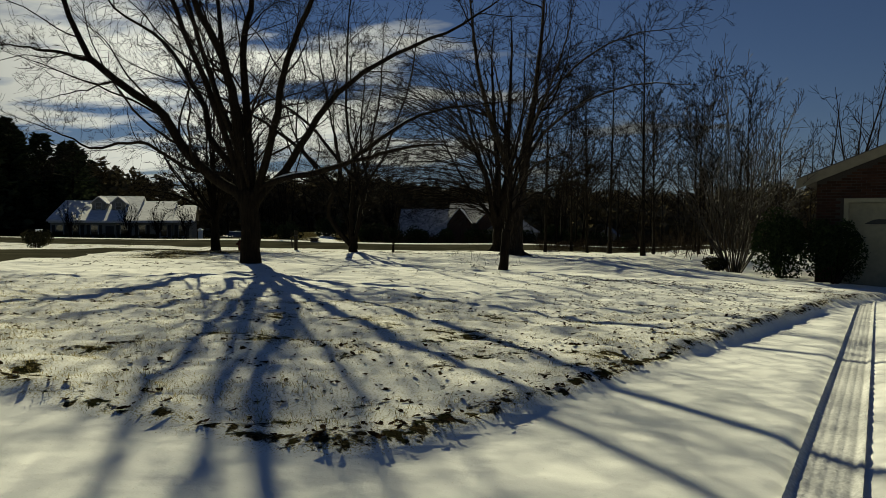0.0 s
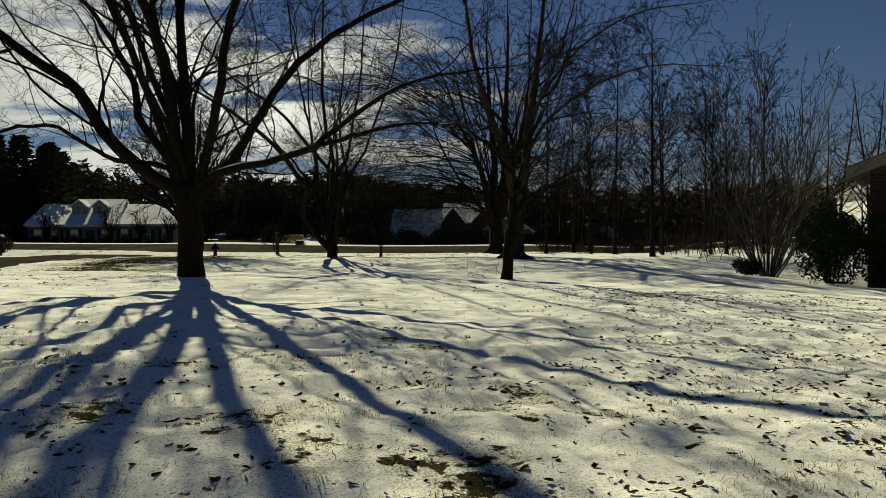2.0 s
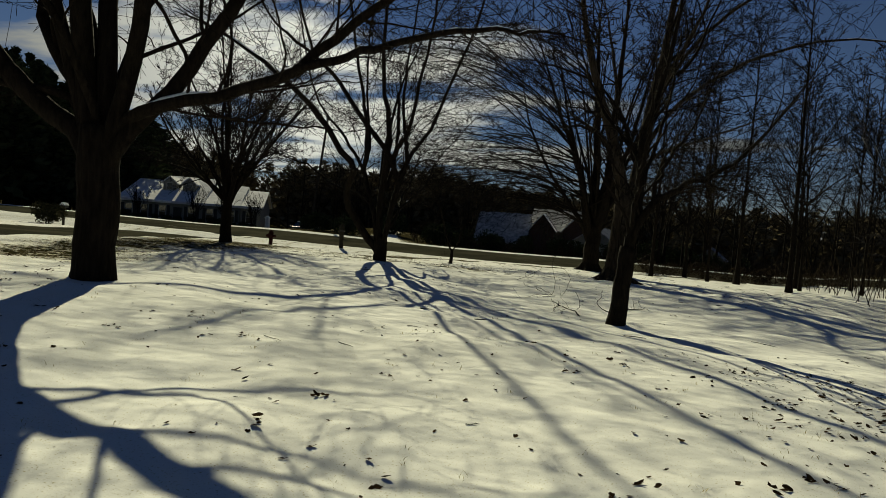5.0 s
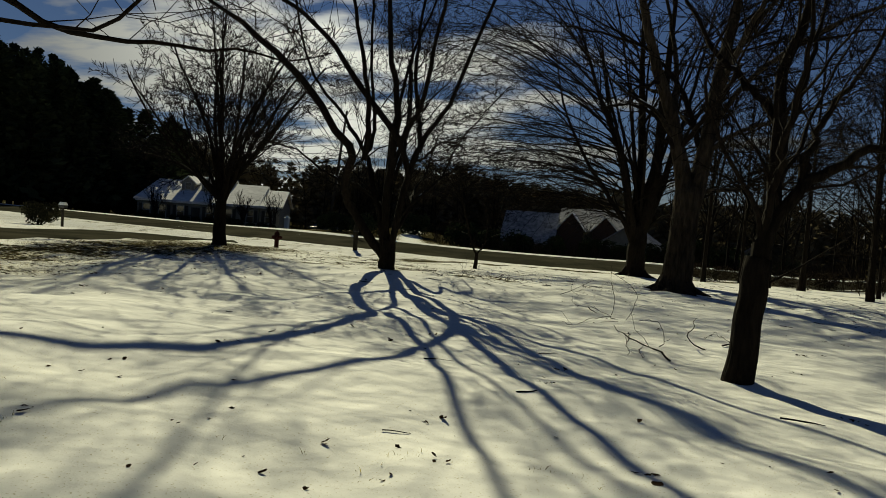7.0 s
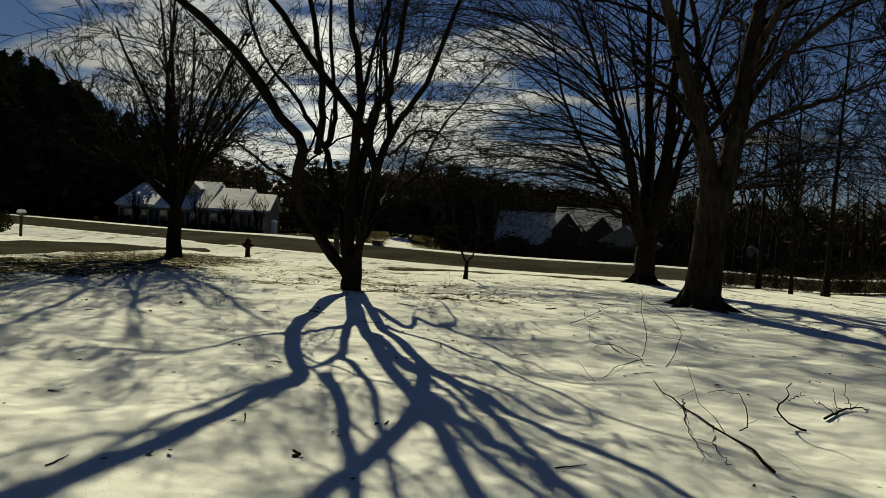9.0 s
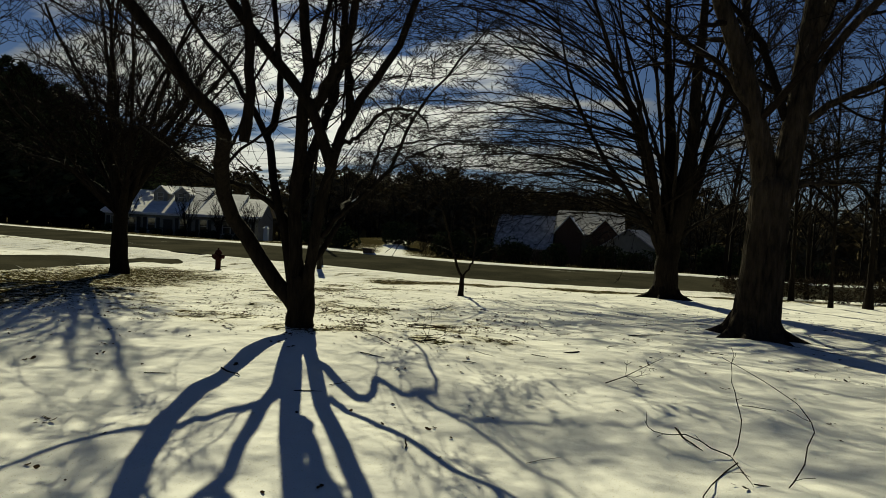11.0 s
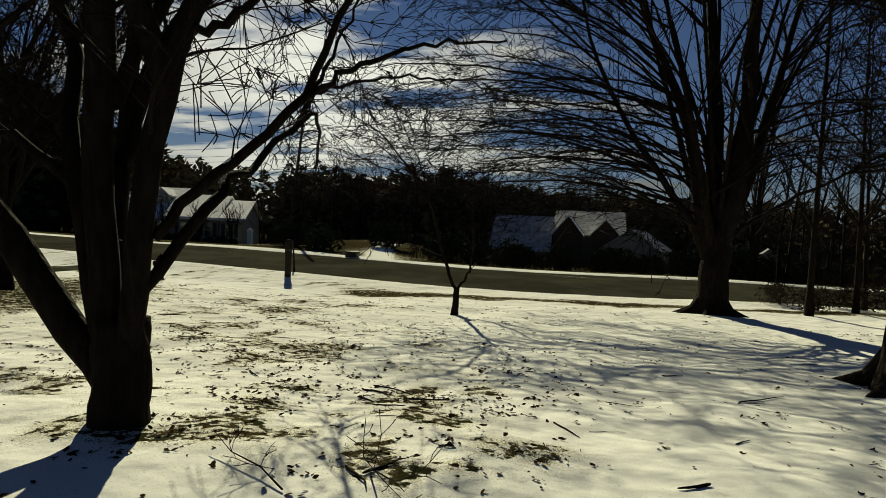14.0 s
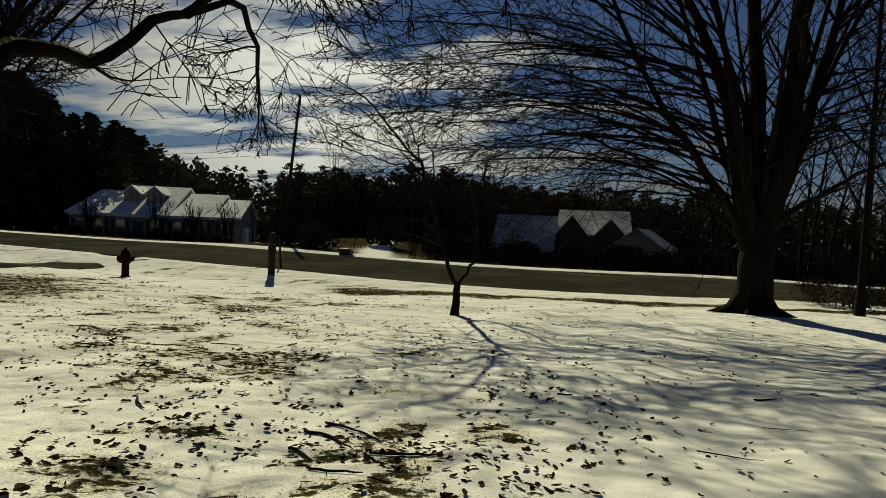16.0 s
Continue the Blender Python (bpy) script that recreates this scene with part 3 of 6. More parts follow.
class Tree:
    """Bare tree: limbs into meshes of their own, all finer wood into one."""

    def __init__(self, seed, levels=3, spread=48, kids=(10, 8, 5), ratio=(0.46, 0.42, 0.5), trop=(0.06, 0.04, 0.02), wig=(0.10, 0.16, 0.22), rmin=0.0026, thin=0.52, first=0.22, side=None, low=-9.0, coarse=1.0, tip=0.2):
        self.R = random.Random(seed)
        self.levels, self.spread, self.kids, self.ratio, self.trop, self.wig, self.rmin, self.thin, self.first, self.side = levels, spread, kids, ratio, trop, wig, rmin, thin, first, side
        self.tV, self.tF = [], []
        self.at = Vector((0, 40, 0))
        self.low, self.coarse, self.tip = low, coarse, tip
        self.sV, self.sF = [], []

    def line(self, p, d, L, n, wig, trop):
        pts, ds = [p.copy()], [d.copy()]
        for i in range(n):
            d = d + Vector((self.R.gauss(0, wig), self.R.gauss(0, wig), self.R.gauss(0, wig) + trop))
            d.normalize()
            p = p + d * (L / n)
            pts.append(p.copy())
            ds.append(d.copy())
        return pts, ds

    def grow(self, V, F, p, d, L, r, lvl, wig=None, trop=None, taper=0.72, kids=None):
        n = max(3, int(L / (0.16 if lvl == 0 else 0.13 if lvl == 1 else 0.10)))
        n = min(n, 16)
        if lvl >= 2:
            n = min(5, max(2, int(L / 0.15)))
        n = max(2 if lvl >= 2 else 3, int(n / self.coarse))
        if lvl >= 1:
            taper = 0.86
        w = self.wig[min(lvl, 2)] if wig is None else wig
        tr = self.trop[min(lvl, 2)] if trop is None else trop
        pts, ds = self.line(p, d, L, n, w, tr)
        for c, q in enumerate(pts):
            if in_the_way(self.at + q) or (lvl > 0 and q.z < self.low):
                if c < 2:
                    return
                pts, ds, n = pts[:c], ds[:c], c - 1
                break
        rads = [max(self.rmin, r * (1 - taper * (i / n) ** 0.9)) for i in range(n + 1)]
        tube(V, F, pts, rads, sides_for(r))
        if lvl < self.levels:
            self.sprout(pts, ds, rads, L, self.kids[min(lvl, len(self.kids) - 1)] if kids is None else kids, lvl)
        return pts, ds, rads


    def follow(self, V, F, way, r, kids, wig=0.012, n=20, ends=True):
        """A limb through the given places, with side branches."""
        w = [Vector(p) for p in way]
        w = [w[0] * 2 - w[1]] + w + [w[-1] * 2 - w[-2]]
        pts = []
        for i in range(n + 1):
            f = i / n * (len(w) - 3)
            k = min(int(f), len(w) - 4)
            t = f - k
            a, b, c, d = w[k:k + 4]
            p = 0.5 * (2 * b + (c - a) * t + (2 * a - 5 * b + 4 * c - d) * t * t + (3 * b - a - 3 * c + d) * t ** 3)
            g = wig * (0 if i == 0 else 1)
            pts.append(p + Vector((self.R.gauss(0, g), self.R.gauss(0, g), self.R.gauss(0, g))))
        ds = [(pts[min(i + 1, n)] - pts[max(i - 1, 0)]).normalized() for i in range(n + 1)]
        L = sum((b - a).length for a, b in zip(pts, pts[1:]))
        rads = [max(self.rmin, r * (1 - (1 - self.tip) * (i / n) ** 1.3)) for i in range(n + 1)]
        tube(V, F, pts, rads, sides_for(r))
        # snow lying along the flatter stretches
        i = 1
        while i < n - 1:
            k = self.R.randint(2, 4)
            run = range(i, min(n, i + k))
            if len(run) > 1 and self.R.random() < 0.6 and all(-0.5 < ds[j].z < 0.74 for j in run) and r > 0.025:
                f = [0.25 if j in (run[0], run[-1]) else 0.62 for j in run]
                tube(self.sV, self.sF, [pts[j] + Vector((0, 0, rads[j] * 0.72)) for j in run], [rads[j] * q for j, q in zip(run, f)], 6)
            i += k + self.R.randint(0, 3)
        self.sprout(pts, ds, rads, L, kids, 0)
        if not ends:
            return
        self.grow(V, F, pts[n], ds[n], L * 0.28, rads[n], 1, 0.05, 0.0, 0.9)
        for c in range(3):
            d = (ds[n] + Vector((self.R.gauss(0, 0.35), self.R.gauss(0, 0.35), self.R.gauss(0, 0.3)))).normalized()
            self.grow(self.tV, self.tF, pts[n - c], d, L * self.R.uniform(0.16, 0.30), max(self.rmin, rads[n - c] * 0.6), 1)

    def sprout(self, pts, ds, rads, L, k, lvl):
        n = len(pts) - 1
        k = max(1, int(k * self.R.uniform(0.8, 1.2)))
        for c in range(k):
            f = self.first + (1 - self.first) * (c + self.R.random()) / k
            i = min(n, max(1, int(f * n)))
            ax = ds[i].orthogonal().normalized()
            ax.rotate(Matrix.Rotation(self.R.uniform(0, 2 * math.pi), 3, ds[i]))
            ang = radians(self.R.gauss(self.spread, 10) * (0.55 if f > 0.92 else 1))
            cd = ds[i].copy()
            cd.rotate(Matrix.Rotation(ang, 3, ax))
            if self.side is not None:
                cd = (cd + self.side * self.R.uniform(0.1, 0.7)).normalized()
            cl = L * self.ratio[min(lvl, 2)] * self.R.uniform(0.55, 1.25) * (1.15 - 0.55 * f)
            self.grow(self.tV, self.tF, pts[i], cd, cl, max(self.rmin, rads[i] * self.thin), lvl + 1)


def flare_trunk(pts, rads, seed, sides=18, ridges=0.0, flare=1.0):
    """A trunk with root flare and an uneven skin."""
    V, F = [], []
    tube(V, F, pts, rads, sides)
    for i, v in enumerate(V):
        ring = i // sides
        c = pts[min(ring, len(pts) - 1)]
        o = v - c
        a = math.atan2(o.y, o.x)
        h = v.z - pts[0].z
        root = max(0.0, 1 - h / 0.35) ** 2
        k = 1 + flare * root * (0.30 + 0.45 * max(0, math.sin(a * 4 + seed))) + 0.07 * noise.noise((v.x * 5 + seed, v.y * 5, v.z * 2)) + ridges * math.sin(a * 9 + 2 * noise.noise((a, v.z * 1.5, seed)))
        V[i] = c + Vector((o.x * k, o.y * k, o.z))
    return V, F


def build_tree(name, x, y, label, trunk, limbs, T, mat, twigmat=TWIG, group="", ridges=0.0, sides=18, sink=0.06, taper=0.22, roots=0, slim=1.0, flare=1.0):
    """trunk: (height, radius, lean x, lean y); limbs: (height, azimuth, elevation, length, radius, upturn, forks)."""
    z = gz(x, y)
    ob = thing(name, x, y, z - sink, label, "tree", group)
    T.at = Vector((x, y, z))
    h, r, lx, ly = trunk
    n = 12
    pts = [Vector((lx * (i / n) ** 1.1 + 0.02 * noise.noise((i * 0.4, x, 1)) * r * 10, ly * (i / n) ** 1.1, h * i / n)) for i in range(n + 1)]
    rads = [r * (1 - taper * i / n) for i in range(n + 1)]
    V, F = flare_trunk(pts, rads, x + y, sides, ridges, flare)
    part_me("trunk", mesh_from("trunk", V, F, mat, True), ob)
    for k in range(roots):
        a = 2 * math.pi * (k + 0.35 * noise.noise((k * 3.1, x, y))) / roots
        d, w = Vector((math.cos(a), math.sin(a), 0)), 0.25 * noise.noise((k, y, x))
        sd = Vector((-d.y, d.x, 0)) * w
        LV, LF = [], []
        tube(LV, LF, [d * r * 0.55 + Vector((0, 0, sink + 0.34 * r / 0.3)), d * r * 1.15 + sd * 0.3 + Vector((0, 0, sink + 0.10)), d * r * 1.75 + sd * 0.7 + Vector((0, 0, sink + 0.02)), d * r * 2.5 + sd + Vector((0, 0, sink - 0.05))], [r * 0.34, r * 0.26, r * 0.18, r * 0.08], 8)
        part_me("root", mesh_from("root", LV, LF, mat, True), ob)
    for limb in limbs:
        if len(limb) == 3:
            LV, LF = [], []
            T.follow(LV, LF, limb[2], limb[0] * slim, limb[1])
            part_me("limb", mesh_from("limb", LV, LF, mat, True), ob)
            continue
        lh, az, el, L, lr, upturn, kids = limb
        f = min(lh / h, 1.0)
        i = f * n
        a = pts[min(int(i), n)].lerp(pts[min(int(i) + 1, n)], i - int(i))
        LV, LF = [], []
        T.grow(LV, LF, a - aim(az, el) * (0.35 * r), aim(az, el), L, lr, 0, None, upturn, 0.72, kids)
        if LV:
            part_me("limb", mesh_from("limb", LV, LF, mat, True), ob)
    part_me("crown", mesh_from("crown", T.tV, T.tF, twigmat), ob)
    if T.sF and y < 28:
        tagged(part_me("snow", mesh_from("snow", T.sV, T.sF, SNOW, True), ob), "snow lying along the limbs", kind="stuff")
    return ob


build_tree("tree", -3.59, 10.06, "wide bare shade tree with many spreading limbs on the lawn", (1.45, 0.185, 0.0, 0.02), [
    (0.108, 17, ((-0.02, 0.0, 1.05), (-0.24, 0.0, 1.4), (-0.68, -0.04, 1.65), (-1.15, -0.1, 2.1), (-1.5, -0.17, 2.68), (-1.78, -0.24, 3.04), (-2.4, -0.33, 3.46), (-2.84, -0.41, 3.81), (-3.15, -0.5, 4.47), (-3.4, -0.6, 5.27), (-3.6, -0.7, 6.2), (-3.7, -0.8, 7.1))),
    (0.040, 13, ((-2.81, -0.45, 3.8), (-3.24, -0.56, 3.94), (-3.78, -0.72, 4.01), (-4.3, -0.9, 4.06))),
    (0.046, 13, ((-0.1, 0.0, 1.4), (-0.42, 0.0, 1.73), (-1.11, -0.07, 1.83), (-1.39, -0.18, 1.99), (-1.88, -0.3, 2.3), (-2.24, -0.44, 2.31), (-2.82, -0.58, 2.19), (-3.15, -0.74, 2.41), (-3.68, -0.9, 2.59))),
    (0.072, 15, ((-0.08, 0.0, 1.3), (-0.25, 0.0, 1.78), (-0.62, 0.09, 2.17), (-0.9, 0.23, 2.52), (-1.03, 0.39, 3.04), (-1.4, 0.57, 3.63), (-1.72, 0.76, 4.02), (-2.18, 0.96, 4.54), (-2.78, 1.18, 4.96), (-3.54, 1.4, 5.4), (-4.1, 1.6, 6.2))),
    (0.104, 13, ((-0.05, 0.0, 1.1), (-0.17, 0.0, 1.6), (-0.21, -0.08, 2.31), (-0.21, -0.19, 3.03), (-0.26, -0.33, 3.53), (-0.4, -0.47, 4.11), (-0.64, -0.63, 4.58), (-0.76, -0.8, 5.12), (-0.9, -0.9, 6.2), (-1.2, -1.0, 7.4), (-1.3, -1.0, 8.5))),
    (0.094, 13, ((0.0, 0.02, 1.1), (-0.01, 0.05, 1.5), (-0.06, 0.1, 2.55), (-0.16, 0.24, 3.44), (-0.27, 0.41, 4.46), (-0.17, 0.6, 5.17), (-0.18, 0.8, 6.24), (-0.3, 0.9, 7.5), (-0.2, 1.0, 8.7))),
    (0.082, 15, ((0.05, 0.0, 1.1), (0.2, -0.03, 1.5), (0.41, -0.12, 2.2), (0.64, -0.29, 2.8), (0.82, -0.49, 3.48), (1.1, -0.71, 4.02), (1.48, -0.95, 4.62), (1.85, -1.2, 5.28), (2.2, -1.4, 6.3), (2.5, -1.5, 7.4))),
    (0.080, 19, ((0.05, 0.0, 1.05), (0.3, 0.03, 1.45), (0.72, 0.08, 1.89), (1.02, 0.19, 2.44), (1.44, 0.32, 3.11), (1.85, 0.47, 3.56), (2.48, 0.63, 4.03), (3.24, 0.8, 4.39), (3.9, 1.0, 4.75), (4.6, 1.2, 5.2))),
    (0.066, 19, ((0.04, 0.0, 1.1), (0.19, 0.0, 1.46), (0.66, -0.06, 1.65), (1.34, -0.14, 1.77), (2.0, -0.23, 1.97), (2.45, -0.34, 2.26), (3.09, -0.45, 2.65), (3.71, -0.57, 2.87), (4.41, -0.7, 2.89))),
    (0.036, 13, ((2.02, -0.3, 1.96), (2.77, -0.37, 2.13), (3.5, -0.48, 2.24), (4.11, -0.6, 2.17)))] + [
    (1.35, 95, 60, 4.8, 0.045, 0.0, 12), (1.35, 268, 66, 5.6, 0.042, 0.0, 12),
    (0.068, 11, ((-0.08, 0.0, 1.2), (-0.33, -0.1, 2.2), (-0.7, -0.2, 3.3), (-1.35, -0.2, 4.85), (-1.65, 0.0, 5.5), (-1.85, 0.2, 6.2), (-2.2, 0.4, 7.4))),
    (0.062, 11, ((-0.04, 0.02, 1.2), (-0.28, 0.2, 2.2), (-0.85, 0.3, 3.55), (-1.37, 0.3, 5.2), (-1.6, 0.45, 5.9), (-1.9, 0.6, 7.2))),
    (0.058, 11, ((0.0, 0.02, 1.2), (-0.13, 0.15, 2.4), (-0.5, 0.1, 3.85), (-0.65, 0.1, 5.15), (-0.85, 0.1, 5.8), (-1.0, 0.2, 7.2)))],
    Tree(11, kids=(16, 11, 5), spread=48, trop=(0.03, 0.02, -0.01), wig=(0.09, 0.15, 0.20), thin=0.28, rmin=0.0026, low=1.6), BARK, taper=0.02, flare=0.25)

ROUND = Tree(23, kids=(12, 9, 4), spread=42, rmin=0.0066, thin=0.42, trop=(0.03, 0.02, 0.01), wig=(0.05, 0.13, 0.18))
limbs = [(1.0 + 0.1 * (k % 8), 180 + k * 137.5, (82, 70, 56, 44, 62, 36, 76, 48)[k % 8], (5.2, 5.0, 4.8, 4.5, 4.9, 4.0, 5.2, 4.6)[k % 8] * ROUND.R.uniform(0.92, 1.06), (0.08, 0.07, 0.062, 0.055)[k % 4], (0.0, 0.0, -0.004, 0.012)[k % 4], 11) for k in range(19)]
build_tree("tree", -10.72, 24.45, "bare rounded tree with many upright limbs near the road", (1.75, 0.20, -0.02, 0.0), limbs, ROUND, BARK, flare=0.4, taper=0.35)

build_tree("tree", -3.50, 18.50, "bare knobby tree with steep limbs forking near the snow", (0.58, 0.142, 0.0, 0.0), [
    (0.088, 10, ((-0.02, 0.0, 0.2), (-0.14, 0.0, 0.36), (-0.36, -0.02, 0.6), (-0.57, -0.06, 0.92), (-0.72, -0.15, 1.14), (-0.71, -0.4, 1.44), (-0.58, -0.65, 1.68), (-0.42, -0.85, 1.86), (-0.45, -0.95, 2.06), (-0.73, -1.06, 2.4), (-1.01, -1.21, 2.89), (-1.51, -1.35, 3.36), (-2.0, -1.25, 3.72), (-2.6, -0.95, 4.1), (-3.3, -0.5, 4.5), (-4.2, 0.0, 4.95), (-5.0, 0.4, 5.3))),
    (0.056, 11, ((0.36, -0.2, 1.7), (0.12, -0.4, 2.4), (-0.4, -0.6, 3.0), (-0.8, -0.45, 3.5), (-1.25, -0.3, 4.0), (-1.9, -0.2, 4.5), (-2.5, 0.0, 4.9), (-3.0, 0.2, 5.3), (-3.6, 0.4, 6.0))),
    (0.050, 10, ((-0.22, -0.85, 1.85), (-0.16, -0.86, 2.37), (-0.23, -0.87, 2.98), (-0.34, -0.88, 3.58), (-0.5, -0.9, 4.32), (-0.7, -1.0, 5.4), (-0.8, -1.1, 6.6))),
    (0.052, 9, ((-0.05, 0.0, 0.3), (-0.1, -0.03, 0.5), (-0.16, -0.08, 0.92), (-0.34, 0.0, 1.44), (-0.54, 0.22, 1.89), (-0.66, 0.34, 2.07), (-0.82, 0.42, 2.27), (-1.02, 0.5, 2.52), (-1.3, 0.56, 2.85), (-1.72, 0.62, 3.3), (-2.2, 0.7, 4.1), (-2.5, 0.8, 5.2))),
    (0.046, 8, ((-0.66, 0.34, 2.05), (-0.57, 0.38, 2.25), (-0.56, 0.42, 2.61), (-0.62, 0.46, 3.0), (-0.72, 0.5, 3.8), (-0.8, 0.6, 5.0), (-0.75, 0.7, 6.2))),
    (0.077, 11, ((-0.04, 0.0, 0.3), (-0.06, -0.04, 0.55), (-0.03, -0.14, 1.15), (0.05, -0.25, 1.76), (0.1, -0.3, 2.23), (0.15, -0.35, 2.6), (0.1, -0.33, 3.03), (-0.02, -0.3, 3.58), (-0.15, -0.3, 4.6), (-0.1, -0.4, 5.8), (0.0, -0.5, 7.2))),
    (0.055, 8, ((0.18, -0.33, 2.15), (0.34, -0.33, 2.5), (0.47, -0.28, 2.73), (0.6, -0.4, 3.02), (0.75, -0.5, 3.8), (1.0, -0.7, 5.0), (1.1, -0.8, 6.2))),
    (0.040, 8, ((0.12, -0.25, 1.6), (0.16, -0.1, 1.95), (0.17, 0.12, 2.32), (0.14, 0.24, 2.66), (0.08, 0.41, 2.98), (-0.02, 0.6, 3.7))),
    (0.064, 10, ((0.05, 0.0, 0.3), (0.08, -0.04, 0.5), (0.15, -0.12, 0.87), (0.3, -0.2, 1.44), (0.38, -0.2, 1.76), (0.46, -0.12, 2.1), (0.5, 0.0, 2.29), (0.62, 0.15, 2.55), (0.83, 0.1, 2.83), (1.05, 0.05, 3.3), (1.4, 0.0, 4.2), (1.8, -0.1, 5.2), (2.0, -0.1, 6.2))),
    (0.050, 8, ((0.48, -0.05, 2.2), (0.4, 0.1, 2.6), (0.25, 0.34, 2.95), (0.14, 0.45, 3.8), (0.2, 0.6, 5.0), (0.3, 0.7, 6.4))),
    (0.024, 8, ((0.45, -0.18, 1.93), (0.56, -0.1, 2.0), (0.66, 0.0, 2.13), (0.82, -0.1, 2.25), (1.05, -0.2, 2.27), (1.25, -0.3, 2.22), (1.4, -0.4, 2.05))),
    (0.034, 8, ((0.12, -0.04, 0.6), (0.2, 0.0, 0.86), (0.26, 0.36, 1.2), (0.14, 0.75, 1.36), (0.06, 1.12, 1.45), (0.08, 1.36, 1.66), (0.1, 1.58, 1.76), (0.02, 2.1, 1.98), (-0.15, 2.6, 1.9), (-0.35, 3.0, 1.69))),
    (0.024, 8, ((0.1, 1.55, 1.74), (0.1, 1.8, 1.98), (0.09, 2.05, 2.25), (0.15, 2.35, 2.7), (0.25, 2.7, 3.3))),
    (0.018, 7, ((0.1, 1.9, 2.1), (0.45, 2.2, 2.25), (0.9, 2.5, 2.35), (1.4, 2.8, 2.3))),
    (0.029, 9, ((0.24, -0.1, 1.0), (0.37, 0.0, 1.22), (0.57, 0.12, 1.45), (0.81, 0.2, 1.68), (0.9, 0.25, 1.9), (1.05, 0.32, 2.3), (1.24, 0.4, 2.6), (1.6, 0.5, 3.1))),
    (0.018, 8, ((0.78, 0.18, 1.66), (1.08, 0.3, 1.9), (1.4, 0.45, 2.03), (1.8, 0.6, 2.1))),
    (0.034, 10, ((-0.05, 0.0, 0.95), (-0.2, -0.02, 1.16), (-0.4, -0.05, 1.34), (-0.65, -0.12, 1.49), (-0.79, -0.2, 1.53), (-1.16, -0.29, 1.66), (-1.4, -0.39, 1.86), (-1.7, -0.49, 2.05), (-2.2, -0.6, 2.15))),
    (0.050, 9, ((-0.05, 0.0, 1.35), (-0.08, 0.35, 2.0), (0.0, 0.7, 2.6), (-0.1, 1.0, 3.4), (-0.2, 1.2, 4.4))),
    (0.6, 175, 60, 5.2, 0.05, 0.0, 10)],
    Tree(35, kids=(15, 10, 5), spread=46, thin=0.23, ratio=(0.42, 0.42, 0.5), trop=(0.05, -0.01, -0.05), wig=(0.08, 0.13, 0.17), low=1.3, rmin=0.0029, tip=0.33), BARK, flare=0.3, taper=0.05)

build_tree("tree", 1.25, 12.80, "young leaning bare tree with snow on its boughs", (0.98, 0.104, 0.07, 0.03), [
    (0.070, 9, ((0.06, 0.03, 0.7), (0.07, 0.03, 0.92), (0.12, 0.05, 1.2), (0.16, 0.08, 1.47), (0.14, 0.1, 2.0), (0.17, 0.13, 2.45), (0.3, 0.17, 2.9), (0.42, 0.2, 3.6), (0.45, 0.25, 4.6))),
    (0.032, 8, ((0.14, 0.1, 1.98), (0.0, 0.2, 2.2), (-0.15, 0.3, 2.38), (-0.35, 0.45, 2.65), (-0.6, 0.6, 3.2), (-0.75, 0.7, 4.0))),
    (0.058, 9, ((0.06, 0.03, 0.8), (0.1, 0.02, 1.05), (0.18, 0.0, 1.3), (0.32, 0.0, 1.52), (0.5, 0.02, 1.65), (0.7, 0.05, 1.78), (1.0, 0.08, 1.9), (1.4, 0.1, 2.3), (1.8, 0.1, 2.9))),
    (0.030, 8, ((0.3, 0.0, 1.5), (0.37, 0.05, 1.85), (0.5, 0.08, 2.15), (0.7, 0.1, 2.45), (0.9, 0.1, 3.1))),
    (0.034, 8, ((0.15, 0.08, 1.5), (0.24, 0.2, 2.0), (0.4, 0.35, 2.6), (0.5, 0.5, 3.5))),
    (0.014, 5, ((0.06, 0.03, 0.95), (-0.02, 0.05, 1.35), (-0.1, 0.1, 1.6), (-0.2, 0.15, 2.0))),
    (0.030, 8, ((0.1, 0.0, 1.1), (0.1, -0.22, 1.7), (0.18, -0.4, 2.4), (0.15, -0.5, 3.2)))] + [
    (0.75, 10, 38, 0.9, 0.012, 0.0, 4)],
    Tree(43, kids=(10, 8, 5), thin=0.36, spread=44, trop=(0.04, 0.02, 0.0)), BARK, flare=0.3, taper=0.05)

